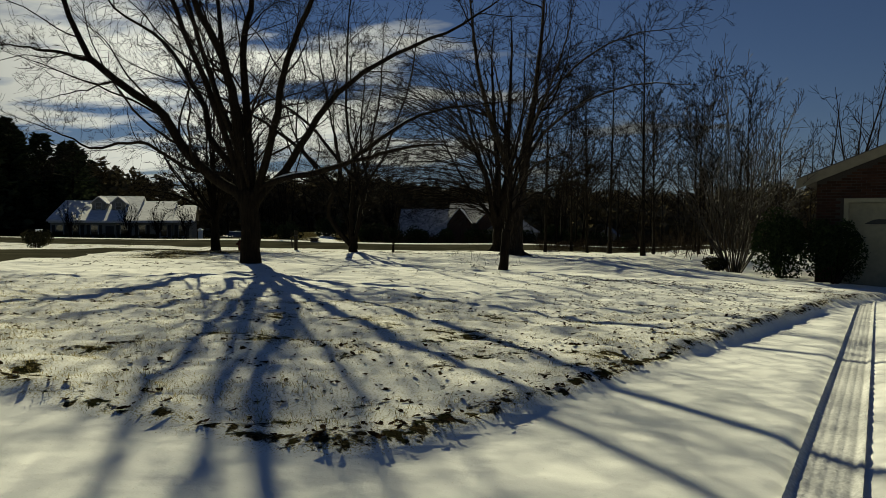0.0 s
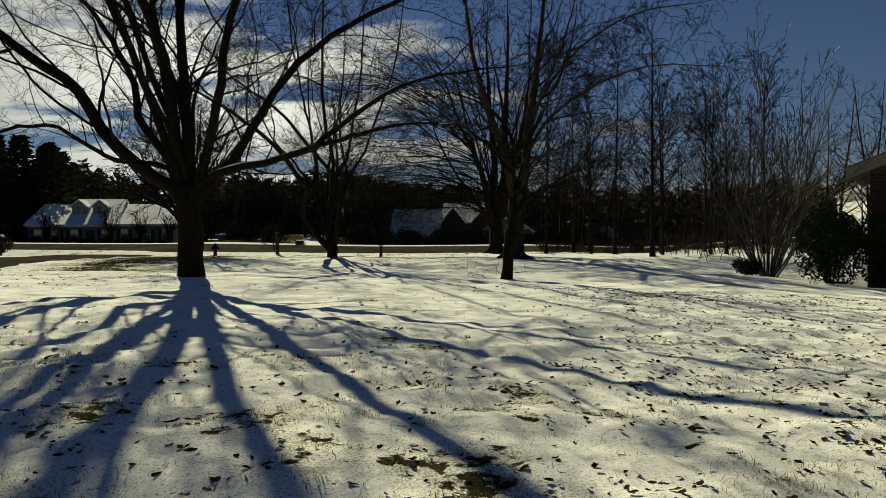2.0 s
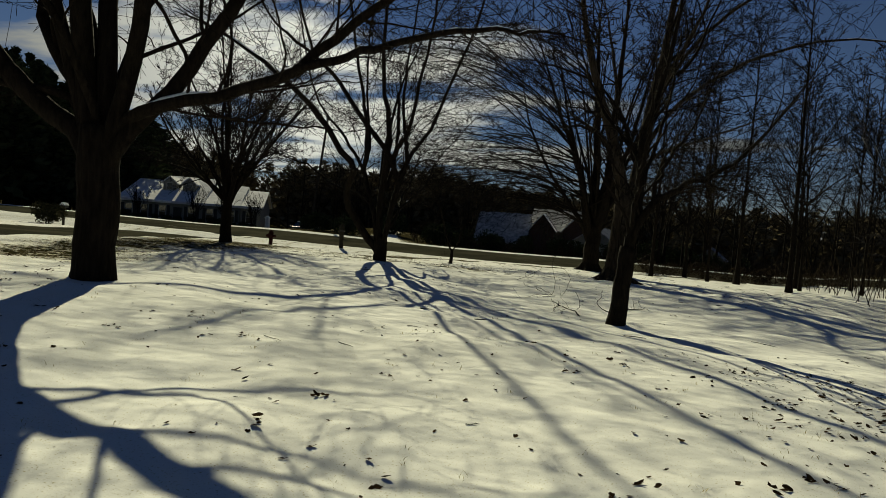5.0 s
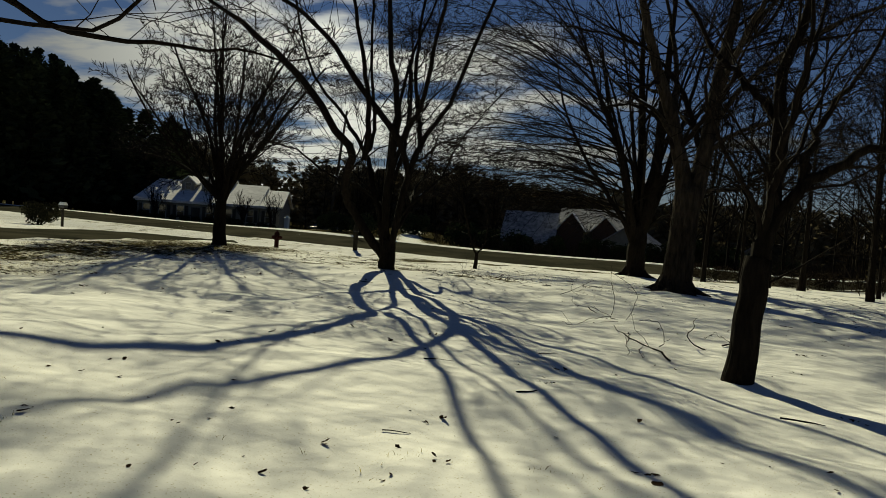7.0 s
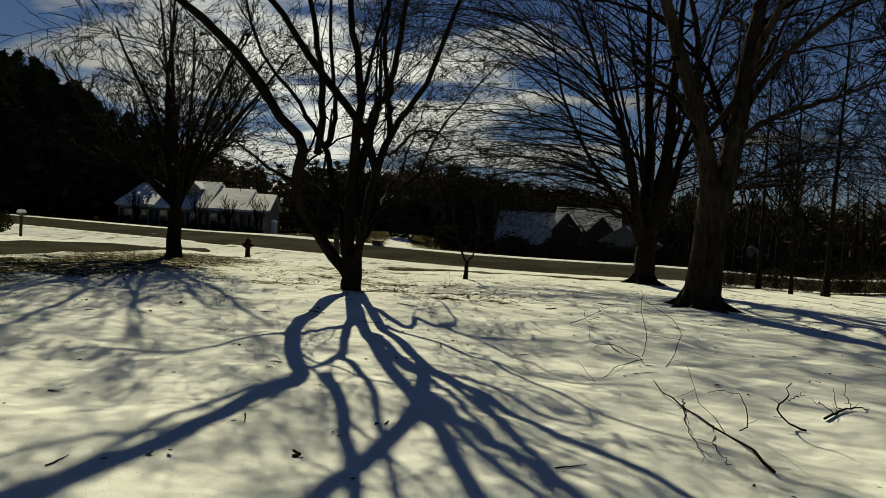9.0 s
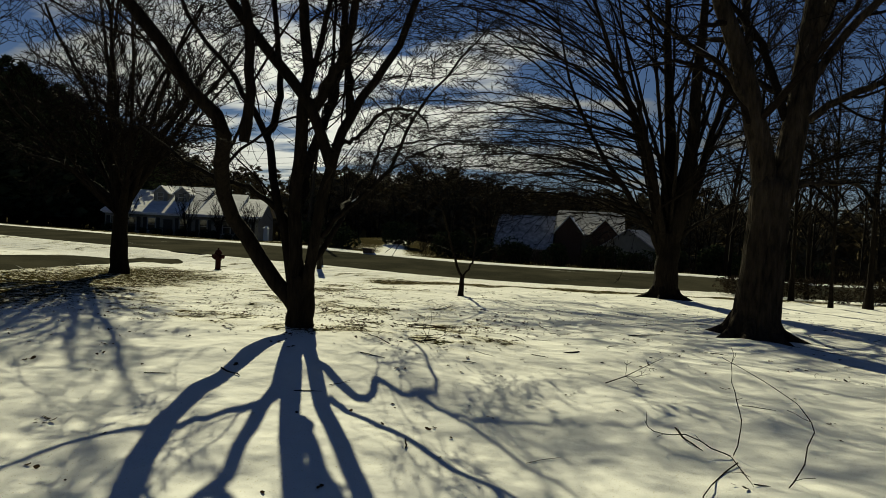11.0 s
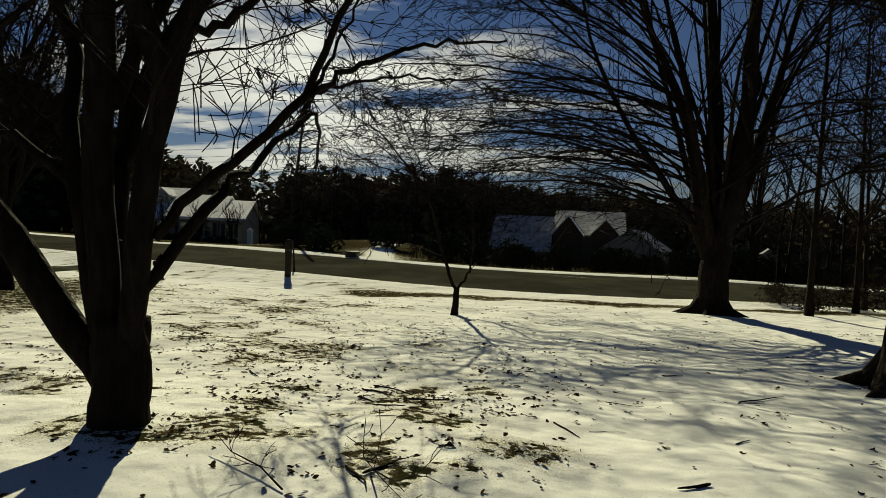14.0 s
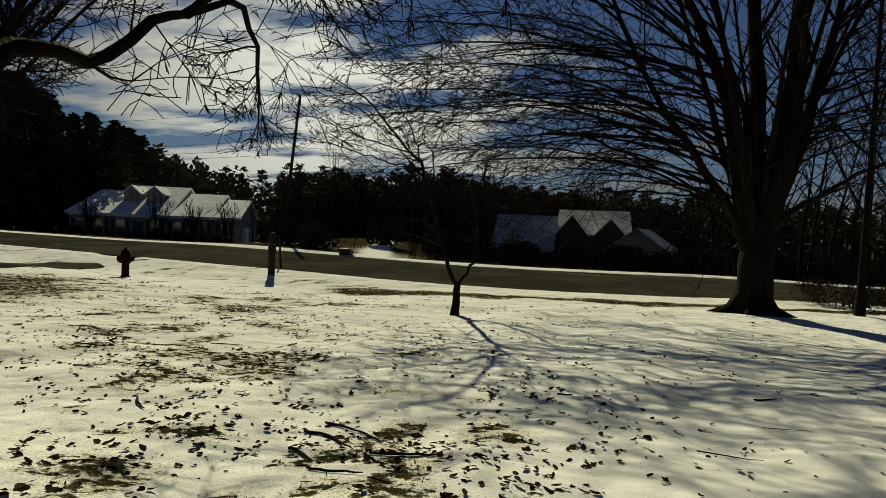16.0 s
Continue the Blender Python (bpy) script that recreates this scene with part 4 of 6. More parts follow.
build_tree("tree", 1.66, 22.42, "tall tree with thick furrowed trunk and snow round its roots", (2.35, 0.325, 0.12, -0.04), [
    (0.185, 12, ((0.05, 0.0, 1.7), (0.02, -0.06, 2.3), (-0.14, -0.14, 3.05), (-0.36, -0.22, 3.75), (-0.66, -0.3, 4.56), (-1.0, -0.4, 5.56), (-1.35, -0.5, 7.0), (-1.6, -0.6, 9.0))),
    (0.200, 12, ((0.15, 0.0, 1.7), (0.28, 0.0, 2.3), (0.42, 0.07, 3.3), (0.52, 0.16, 4.37), (0.66, 0.27, 5.33), (0.8, 0.4, 6.2), (1.0, 0.5, 8.0), (1.1, 0.6, 10.0))),
    (0.055, 8, ((0.2, 0.0, 2.2), (0.47, 0.0, 2.27), (0.88, -0.07, 2.32), (1.2, -0.16, 2.3), (1.34, -0.3, 1.95), (1.5, -0.4, 1.8))),
    (0.064, 12, ((0.45, 0.1, 3.5), (0.95, 0.0, 4.4), (1.8, -0.1, 5.2), (3.0, -0.2, 5.9), (4.6, -0.3, 6.3), (6.2, -0.4, 6.2))),
    (0.058, 12, ((0.55, 0.2, 4.6), (1.3, 0.3, 6.0), (2.5, 0.4, 7.3), (4.2, 0.4, 8.2), (6.0, 0.3, 8.4))),
    (0.075, 11, ((-0.3, -0.2, 3.6), (-0.3, 0.3, 4.8), (-0.5, 0.9, 6.2), (-0.9, 1.4, 8.0))),
    (0.075, 11, ((0.5, 0.2, 4.2), (0.9, -0.4, 5.4), (1.5, -0.9, 6.8), (2.0, -1.2, 8.6))),
    (0.055, 10, ((-0.2, -0.15, 3.2), (-0.7, -0.5, 3.8), (-1.4, -0.8, 4.2), (-2.2, -1.0, 4.9))),
    (0.060, 11, ((0.4, 0.06, 3.1), (1.0, -0.3, 3.5), (1.9, -0.7, 3.8), (3.0, -1.0, 4.3)))],
    Tree(57, kids=(12, 8, 4), rmin=0.0055, spread=46, thin=0.40, trop=(0.01, 0.0, -0.01)), BARK_ROUGH, ridges=0.035, sides=30, roots=7, flare=0.5, taper=0.24)

STEMS = [
    (0.155, 5, ((-0.10, 0, 1.35), (-0.28, -0.1, 2.0), (-0.54, -0.2, 3.46), (-0.80, -0.3, 4.2), (-1.1, -0.4, 4.9), (-1.7, -0.5, 6.2), (-2.3, -0.6, 8.0))),
    (0.095, 6, ((-0.15, 0, 1.2), (-0.40, -0.1, 1.75), (-0.75, -0.2, 2.3), (-1.23, -0.35, 2.95), (-1.88, -0.5, 3.9), (-2.6, -0.6, 5.4), (-3.0, -0.7, 7.0))),
    (0.195, 5, ((0, 0, 1.5), (-0.07, 0.15, 2.2), (-0.03, 0.3, 3.8), (-0.15, 0.45, 5.5), (-0.3, 0.6, 7.6), (-0.4, 0.7, 9.5))),
    (0.215, 5, ((0.08, 0, 1.5), (0.30, -0.1, 2.5), (0.43, -0.2, 3.8), (0.45, -0.3, 5.5), (0.5, -0.4, 7.6), (0.6, -0.5, 9.6))),
    (0.120, 6, ((0.15, 0, 1.6), (0.60, 0.1, 2.85), (0.88, 0.2, 4.1), (1.15, 0.3, 5.2), (1.5, 0.4, 6.8), (1.8, 0.5, 8.6))),
    (0.060, 8, ((0.15, 0, 1.5), (0.58, -0.1, 1.95), (1.1, -0.2, 2.3), (2.1, -0.4, 2.9), (3.2, -0.5, 3.6))),
    (0.090, 6, ((-0.05, -0.1, 1.5), (-0.35, -0.5, 2.6), (-0.7, -0.9, 4.0), (-1.2, -1.3, 5.6), (-1.6, -1.6, 7.4))),
    (0.090, 6, ((-0.05, 0.1, 1.5), (-0.4, 0.6, 2.6), (-0.8, 1.1, 4.2), (-1.3, 1.5, 6.0), (-1.7, 1.8, 8.0)))]
MAPLE = Tree(61, kids=(15, 4, 2), spread=40, ratio=(0.34, 0.36, 0.42), trop=(-0.006, -0.008, -0.008), wig=(0.035, 0.06, 0.10), first=0.12, rmin=0.0060, thin=0.42)
sweeps = []
for k in range(124):
    left = k % 3 != 2
    stem = STEMS[(0, 1, 1, 6, 7, 0, 2, 1)[k % 8] if left else (3, 4, 5, 4)[k % 4]][2]
    j = 1 + k % (len(stem) - 2)
    lo, hi = stem[j], stem[j + 1]
    a = Vector(lo).lerp(Vector(hi), MAPLE.R.random())
    az = radians(MAPLE.R.gauss(184 if left else 5, 26))
    L = MAPLE.R.uniform(3.4, 6.0) * (1 if left else 0.8)
    rise = MAPLE.R.uniform(0.10, 0.42) if a.z < 4.5 else MAPLE.R.uniform(0.3, 0.8)
    cx_, cy_ = math.cos(az), math.sin(az)
    sweeps.append((0.015 + 0.004 * L * 0.5, 9, tuple((a.x + cx_ * L * f, a.y + cy_ * L * f, a.z + L * (rise * f * 1.6 - (rise * 0.6 + 0.16) * f * f)) for f in (0, 0.25, 0.5, 0.75, 1.0))))
shoots = [(1.75, k * 137.5, MAPLE.R.uniform(62, 84), MAPLE.R.uniform(5.5, 8.5), MAPLE.R.uniform(0.045, 0.075), 0.0, 9) for k in range(9)]
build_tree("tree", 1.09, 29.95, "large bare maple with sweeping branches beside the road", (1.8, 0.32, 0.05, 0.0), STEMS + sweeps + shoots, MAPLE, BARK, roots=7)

build_tree("tree", -3.6, 26.9, "small ornamental tree with a low forked trunk and a leaning crown", (0.56, 0.062, 0.03, 0.0), [
    (0.034, 9, ((0.03, 0.01, 0.50), (-0.11, -0.03, 0.74), (-0.19, -0.00, 0.99), (-0.33, -0.03, 1.41), (-0.43, -0.15, 1.82), (-0.51, -0.16, 2.07), (-0.56, -0.10, 2.28), (-0.74, -0.15, 2.42), (-0.90, -0.20, 2.61), (-1.03, -0.27, 2.78), (-1.29, -0.30, 3.10), (-1.55, -0.36, 3.30))),
    (0.013, 7, ((-0.45, -0.11, 1.90), (-0.39, -0.09, 2.10), (-0.41, -0.09, 2.44), (-0.53, -0.16, 2.60), (-0.55, -0.14, 2.85), (-0.54, -0.14, 3.10))),
    (0.015, 8, ((-0.56, -0.13, 2.26), (-0.67, -0.16, 2.65), (-0.80, -0.17, 2.90), (-0.93, -0.17, 3.14), (-1.07, -0.21, 3.40))),
    (0.015, 9, ((-0.74, -0.18, 2.42), (-1.11, -0.26, 2.52), (-1.52, -0.36, 2.67), (-1.93, -0.46, 2.82), (-2.26, -0.56, 2.90))),
    (0.015, 9, ((-0.54, -0.13, 2.20), (-1.01, -0.24, 2.27), (-1.43, -0.39, 2.38), (-1.85, -0.49, 2.50), (-2.14, -0.51, 2.53))),
    (0.013, 8, ((-0.90, -0.22, 2.61), (-1.28, -0.31, 2.89), (-1.70, -0.42, 3.13), (-2.11, -0.52, 3.25))),
    (0.026, 8, ((0.02, 0.00, 0.50), (0.10, 0.02, 0.62), (0.19, 0.09, 0.78), (0.25, 0.06, 0.99), (0.28, 0.07, 1.32), (0.23, 0.03, 1.60), (0.26, 0.02, 1.90), (0.35, 0.07, 2.20))),
    (0.012, 7, ((0.27, 0.06, 1.20), (0.41, 0.10, 1.50), (0.60, 0.11, 1.75), (0.78, 0.19, 1.95))),
    (0.010, 6, ((-0.29, -0.07, 1.25), (-0.49, -0.12, 1.42), (-0.75, -0.13, 1.45), (-1.07, -0.24, 1.36)))],
    Tree(71, kids=(8, 6, 3), spread=36, trop=(0.02, 0.01, 0.0), wig=(0.06, 0.10, 0.14), thin=0.42, rmin=0.0030, tip=0.4, low=0.7), BARK)

# slimmer trees at the edge of the lawn
for k, (x, y, h, r) in enumerate([(3.5, 32.0, 10.0, 0.10), (8.0, 30.0, 11.0, 0.125), (7.0, 33.5, 10.0, 0.12), (5.0, 33.6, 9.5, 0.09), (11.4, 30.6, 7.5, 0.08), (13.6, 32.2, 8.5, 0.09), (9.6, 34.8, 9.0, 0.10), (6.2, 36.5, 9.0, 0.08), (11.6, 33.4, 8.8, 0.09), (9.0, 32.2, 7.6, 0.07), (12.2, 36.2, 9.5, 0.09), (5.7, 32.4, 9.4, 0.07)]):
    T = Tree(100 + k, kids=(8, 5, 2), rmin=0.0066, coarse=1.8, spread=38, trop=(0.02, 0.01, 0.0), ratio=(0.46, 0.46, 0.5), wig=(0.09, 0.13, 0.16))
    R = random.Random(k)
    limbs = []
    for j in range(26):
        f = R.random() ** 0.85
        limbs.append((h * (0.20 + 0.80 * f), R.uniform(0, 360), R.gauss(50, 13), (3.8 - 2.2 * f) * R.uniform(0.45, 1.25), 0.034 - 0.020 * f, R.uniform(-0.01, 0.03), 8))
    build_tree("tree", x, y, "slim bare tree at the wooded edge of the lawn", (h, 0.76 * r, R.uniform(-0.2, 0.2), 0.1), limbs, T, BARK, group="trees at the wooded edge", sides=12, taper=0.88)


# ---------------------------------------------------------------- shrubs and woods
def leaf_cloud(R, n, inside, size, droop=0.0):
    """Small bent leaves scattered through a form given by inside(R) -> point."""
    V, F = [], []
    for _ in range(n):
        p = inside(R)
        d = Vector((R.gauss(0, 1), R.gauss(0, 1), R.gauss(0, 1) - droop)).normalized()
        w = d.orthogonal().normalized()
        w.rotate(Matrix.Rotation(R.uniform(0, 6.3), 3, d))
        s = size * R.uniform(0.6, 1.4)
        k = len(V)
        V += [p - d * s, p + w * s * 0.42 + d.cross(w) * s * 0.12, p + d * s, p - w * s * 0.42 + d.cross(w) * s * 0.12]
        F.append((k, k + 1, k + 2, k + 3))
    return V, F


def shrub_mesh(seed, rx, ry, h, n, size, mat):
    R = random.Random(seed)
    bumps = [(R.uniform(-1, 1) * rx * 0.55, R.uniform(-1, 1) * ry * 0.55, R.uniform(0.35, 0.7) * h, R.uniform(0.35, 0.6)) for _ in range(9)]

    def inside(R):
        bx, by, bz, k = R.choice(bumps)
        v = Vector((R.gauss(0, 1), R.gauss(0, 1), R.gauss(0, 1))).normalized() * R.uniform(0.55, 1.0) ** 0.6
        return Vector((bx + v.x * rx * k, by + v.y * ry * k, max(0.03, bz + v.z * h * k * 0.8)))
    V, F = leaf_cloud(R, n, inside, size)
    return mesh_from("foliage", V, F, mat)


def stem_meshes(seed, n, h, r):
    """The stems of a shrub, each with its side shoots."""
    out = []
    for k in range(n):
        T = Tree(seed * 10 + k, levels=1, kids=(4,), spread=40, trop=(0.03, 0.0, 0.0), rmin=0.004)
        V, F = [], []
        T.grow(V, F, Vector((T.R.gauss(0, 0.05), T.R.gauss(0, 0.05), -0.05)), aim(T.R.uniform(0, 360), T.R.uniform(50, 85)), h * T.R.uniform(0.6, 1), r, 0)
        out.append(mesh_from("stem", V + T.tV, F + [[i + len(V) for i in f] for f in T.tF], TWIG))
    return out


def shrub(x, y, rx, ry, h, label, seed, n=2600, size=0.05, mat=EVERGREEN, group=""):
    ob = thing("shrub", x, y, gz(x, y), label, "shrub", group)
    part_me("foliage", shrub_mesh(seed, rx, ry, h, n, size, mat), ob)
    for me_ in stem_meshes(seed, 7, h * 0.8, 0.02):
        part_me("stem", me_, ob)
    return ob


shrub(-22.8, 30.0, 0.85, 0.7, 0.95, "round dark evergreen shrub in snow beside the driveway", 3, 3600, 0.05, SHRUB)
shrub(8.3, 15.25, 0.75, 0.6, 1.6, "tall dark evergreen shrub dusted with snow beside the garage", 5, 6500, 0.045)
shrub(9.5, 14.95, 0.78, 0.6, 1.65, "dark evergreen shrub dusted with snow beside the garage", 6, 7000, 0.045)
shrub(7.55, 17.7, 0.5, 0.4, 0.42, "low dark clump at the foot of a crape myrtle", 9, 1200, 0.04, SHRUB)

# crape myrtle: many stems from one foot
cx, cy = 8.1, 17.9
myrtle = thing("crape_myrtle", cx, cy, gz(cx, cy) - 0.04, "bare many-stemmed crape myrtle with old seed heads", "tree")
T = Tree(81, levels=3, kids=(8, 5, 3), spread=34, ratio=(0.46, 0.44, 0.45), trop=(0.02, 0.02, 0.02), wig=(0.05, 0.10, 0.14), first=0.14, rmin=0.0055)
for k in range(26):
    LV, LF = [], []
    az = k * 137.5
    T.grow(LV, LF, Vector((0.16 * math.cos(radians(az)), 0.16 * math.sin(radians(az)), 0)), aim(az, T.R.uniform(56, 86)), T.R.uniform(3.2, 5.4), T.R.uniform(0.016, 0.032), 0)
    part_me("stem", mesh_from("stem", LV, LF, TWIG_PALE, True), myrtle)
part_me("crown", mesh_from("crown", T.tV, T.tF, TWIG_PALE), myrtle)
tips = [T.tV[i] for i in range(0, len(T.tV), 97) if T.tV[i].z > 3.9]
R = random.Random(5)
V, F = leaf_cloud(R, 900, lambda R: R.choice(tips) + Vector((R.gauss(0, 0.04), R.gauss(0, 0.04), R.gauss(0, 0.05))), 0.022)
part_me("seed_heads", mesh_from("seed_heads", V, F, LITTER), myrtle, "dry brown seed heads")


def conifer_geo(R, h, w, n, x=0.0, y=0.0, z=0.0, pw=0.72, size=0.5):
    """A trunk, and a crown of small drooping clumps that thin out to a pointed top."""
    V, F = [], []
    tube(V, F, [Vector((x, y, z - 0.5)), Vector((x, y, z + h * 0.5)), Vector((x, y, z + h * 0.97))], [h * 0.016, h * 0.01, 0.01], 5)
    for k in range(n):
        f = R.random() ** 0.78
        a = R.uniform(0, 6.283)
        # boughs reach out unevenly round the stem
        rad = w * (1.02 - f) ** pw * R.random() ** 0.45 * (0.78 + 0.34 * math.sin(a * 3 + f * 17 + w))
        d = Vector((math.cos(a), math.sin(a), 0))
        g = size * R.uniform(0.5, 1.2) * (1.1 - 0.5 * f)
        c = Vector((x, y, z + h * (0.08 + 0.92 * f))) + d * rad
        u = (d + Vector((R.gauss(0, 0.5), R.gauss(0, 0.5), R.uniform(-0.3, 0.9)))).normalized() * g
        v = Vector((R.gauss(0, 1), R.gauss(0, 1), R.gauss(0, 0.7))).normalized() * g * 0.55
        i = len(V)
        V += [c - u * 0.6 - v * 0.4, c + v, c + u, c - v]
        F += [(i, i + 1, i + 2), (i, i + 2, i + 3)]
    return V, F


conifers = []
for k in range(3):
    R = random.Random(300 + k)
    V, F = conifer_geo(R, 15.0, 4.0 + 0.4 * k, 1150, pw=0.70, size=0.75)
    stem = 15
    conifers.append((mesh_from("crown", V[stem:], [[i - stem for i in f] for f in F[11:]], NEEDLES), mesh_from("trunk", V[:stem], F[:11], BARK)))
R = random.Random(77)
first = None
for k in range(124):
    if k < 120:
        x, y = -56 - R.uniform(0, 46), 50 + R.uniform(0, 56)
    else:
        x, y = R.uniform(-66, -20), R.uniform(93, 116)
    # the stand grows taller towards its western end
    west = math.degrees(math.atan2(-1.0 - x, y - 14))
    if west < 36.5:
        continue
    rise = 6.1 + 0.24 * max(0.0, west - 33) + 0.06 * max(0.0, west - 22) - 0.66 - 1.3 * (1 - float(smooth01(west, 36, 43)))
    tall = math.hypot(x + 1, y - 14) * math.tan(radians(rise)) - gz(x, y)
    sc = tall / 15.0 * R.uniform(0.86, 1.04)
    ob = tagged(new("pine_tree"), "tall dark evergreen tree behind the road and houses", "tree", "tall evergreens")
    part_me("crown", conifers[k % 3][0], ob)
    part_me("trunk", conifers[k % 3][1], ob)
    wd = max(0.85, min(sc * 1.1, 1.25))
    ob.matrix_world = Matrix.Translation((x, y, gz(x, y) - 0.2)) @ Matrix.Rotation(R.uniform(0, 6.3), 4, "Z") @ Matrix.Diagonal((wd, wd, sc, 1))

# the far woods
V, F = [], []
R = random.Random(78)
for k in range(800):
    x = R.uniform(-130, 95) if k % 4 else R.uniform(-75, -8)
    y = R.uniform(121, 172) - 0.0008 * (x - 10) ** 2
    if x < -60:
        y = R.uniform(85, 150)
    h = R.uniform(10.4, 13.2) * (0.95 + 0.25 * noise.noise((x * 0.05, 2, 1))) * (1 + 0.14 * min(1.0, max(0.0, (-x - 8) / 45)))
    v, f = conifer_geo(R, h, R.uniform(3.4, 5.2), 150, x, y, gz(x, y) - 0.3, 0.55, 1.15)
    o = len(V)
    V += v
    F += [[i + o for i in q] for q in f]
tagged(new("far_woods", mesh_from("far_woods", V, F, WOODS)), "dark distant woods of evergreens behind the houses", "woods", kind="stuff")


def bare_mesh(seed, h):
    T = Tree(seed, levels=2, kids=(3, 2), spread=42, trop=(0.03, 0.02, 0.01), rmin=0.009, first=0.2, wig=(0.06, 0.1, 0.14), coarse=2.0)
    V, F = [], []
    n = 10
    pts, _ = T.line(Vector((0, 0, -0.3)), Vector((0, 0, 1)), h, n, 0.03, 0.05)
    tube(V, F, pts, [h * 0.010 * (1 - 0.9 * i / n) for i in range(n + 1)], 7)
    for k in range(16):
        f = 0.22 + 0.76 * k / 16
        p = pts[int(f * n)].lerp(pts[min(n, int(f * n) + 1)], f * n - int(f * n))
        T.grow(T.tV, T.tF, p, aim(T.R.uniform(0, 360), T.R.uniform(28, 62)), h * (0.36 - 0.22 * f) * T.R.uniform(0.7, 1.2), h * 0.005 * (1.1 - f), 0)
    o = len(V)
    return mesh_from("bare_crown", V + T.tV, F + [[i + o for i in q] for q in T.tF], TWIG)


bares = [bare_mesh(400 + k, 10.0) for k in range(5)]
R = random.Random(79)
for k in range(118):
    if k >= 100:
        x, y = R.uniform(4.5, 15), R.uniform(42, 57)
        if -1.5 < road_s(x, y) < ROAD_W + 1.5:
            continue
    elif k < 52:
        x, y = R.uniform(12, 46), R.uniform(30, 78)
        if x < 12 + (y - 30) * 0.18:
            x += 8
    elif k < 68:
        x, y = R.uniform(4, 22), R.uniform(58, 84)
    else:
        x, y = R.uniform(-50, 4), R.uniform(106, 118)
    sc = R.uniform(0.6, 1.15) if k < 68 or k >= 100 else R.uniform(1.3, 1.7)
    ob = tagged(new("bare_tree", bares[k % 5]), "bare brown woodland tree beyond the lawn", "tree", "bare woodland trees")
    ob.matrix_world = Matrix.Translation((x, y, gz(x, y) - 0.1)) @ Matrix.Rotation(R.uniform(0, 6.3), 4, "Z") @ Matrix.Diagonal((sc, sc, sc, 1))

# brown thicket beyond the lawn and along the far side of the road
V, F = [], []
R = random.Random(80)
for k in range(7500):
    u = R.random()
    if u < 0.62:
        x = R.uniform(9, 60)
        y = R.uniform(26, 75) + 0.25 * (x - 9)
        hh = R.uniform(0.6, 2.2)
    else:
        x = R.uniform(-13, 20)
        s = R.uniform(9.5, 22)
        y = ROAD_P[1] + s / ROAD_N[1] - (x - ROAD_P[0]) * ROAD_N[0] / ROAD_N[1] + float(road_bend(x))
        hh = R.uniform(0.4, 1.1) * (1.0 if x > -9 else 0.6)
    if abs(x + 11.0 + 0.30 * (y - 44)) < 1.6 or road_s(x, y) < ROAD_W + 1.5 and road_s(x, y) > -1:
        continue
    z = float(base_z(x, y))
    p = Vector((x, y, z - 0.05))
    d = Vector((R.gauss(0, 0.3), R.gauss(0, 0.3), 1)).normalized()
    q = p + d * hh * 0.55
    e = q + (d + Vector((R.gauss(0, 0.35), R.gauss(0, 0.35), 0))).normalized() * hh * 0.45
    tube(V, F, [p, q, e], [0.016, 0.011, 0.004], 3)
    for j in range(4):
        b0 = p.lerp(q, R.uniform(0.3, 1)) if j < 2 else q.lerp(e, R.random())
        b1 = b0 + Vector((R.gauss(0, 0.3), R.gauss(0, 0.3), R.uniform(0.05, 0.5))) * hh * 0.35
        i = len(V)
        w = Vector((0.012, 0.012, 0))
        V += [b0 - w, b0 + w, b1]
        F.append((i, i + 1, i + 2))
tagged(new("brush_thicket", mesh_from("brush_thicket", V, F, BRUSH)), "tangled brown winter brush beyond the lawn", "thicket", kind="stuff")

hedge = [shrub_mesh(500 + k, 1.5, 1.2, 1.9, 1500, 0.13, NEEDLES) for k in range(3)]
R = random.Random(81)
for k, (x, s) in enumerate([(-17.5, 11), (-15.2, 10), (-9, 13), (-7, 12), (-5, 12.5), (-3, 12), (-1, 12.5), (1, 12), (3, 12.5), (5, 12), (7.2, 12.5), (9.5, 13), (-20, 13), (-6, 17), (0, 18), (6, 18), (12, 14), (-13.5, 16)]):
    y = ROAD_P[1] + s / ROAD_N[1] - (x - ROAD_P[0]) * ROAD_N[0] / ROAD_N[1] + float(road_bend(x))
    ob = tagged(new("shrub", hedge[k % 3]), "dark shrub across the road from the lawn", "shrub", "shrubs across the road")
    sc = R.uniform(0.65, 1.0)
    ob.matrix_world = Matrix.Translation((x, y, gz(x, y) - 0.1)) @ Matrix.Rotation(R.uniform(0, 6.3), 4, "Z") @ Matrix.Diagonal((sc, sc, sc * 0.85, 1))


# low brush where the lawn ends
low_brush = [shrub_mesh(520 + k, 1.3, 1.0, 1.5, 1300, 0.07, BRUSH) for k in range(3)]
for k in range(22):
    x = 3.4 + k * 0.95 + R.uniform(-0.3, 0.3)
    y = ROAD_P[1] - R.uniform(0.9, 2.6) / ROAD_N[1] - (x - ROAD_P[0]) * ROAD_N[0] / ROAD_N[1] + float(road_bend(x))
    y = min(y, 38 + R.uniform(-1, 1))
    ob = tagged(new("shrub", low_brush[k % 3]), "low brown winter brush where the lawn ends", "shrub", "brush at the lawn's end")
    sc = R.uniform(0.45, 0.75)
    ob.matrix_world = Matrix.Translation((x, y, gz(x, y) - 0.1)) @ Matrix.Rotation(R.uniform(0, 6.3), 4, "Z") @ Matrix.Diagonal((sc, sc, sc * 0.8, 1))


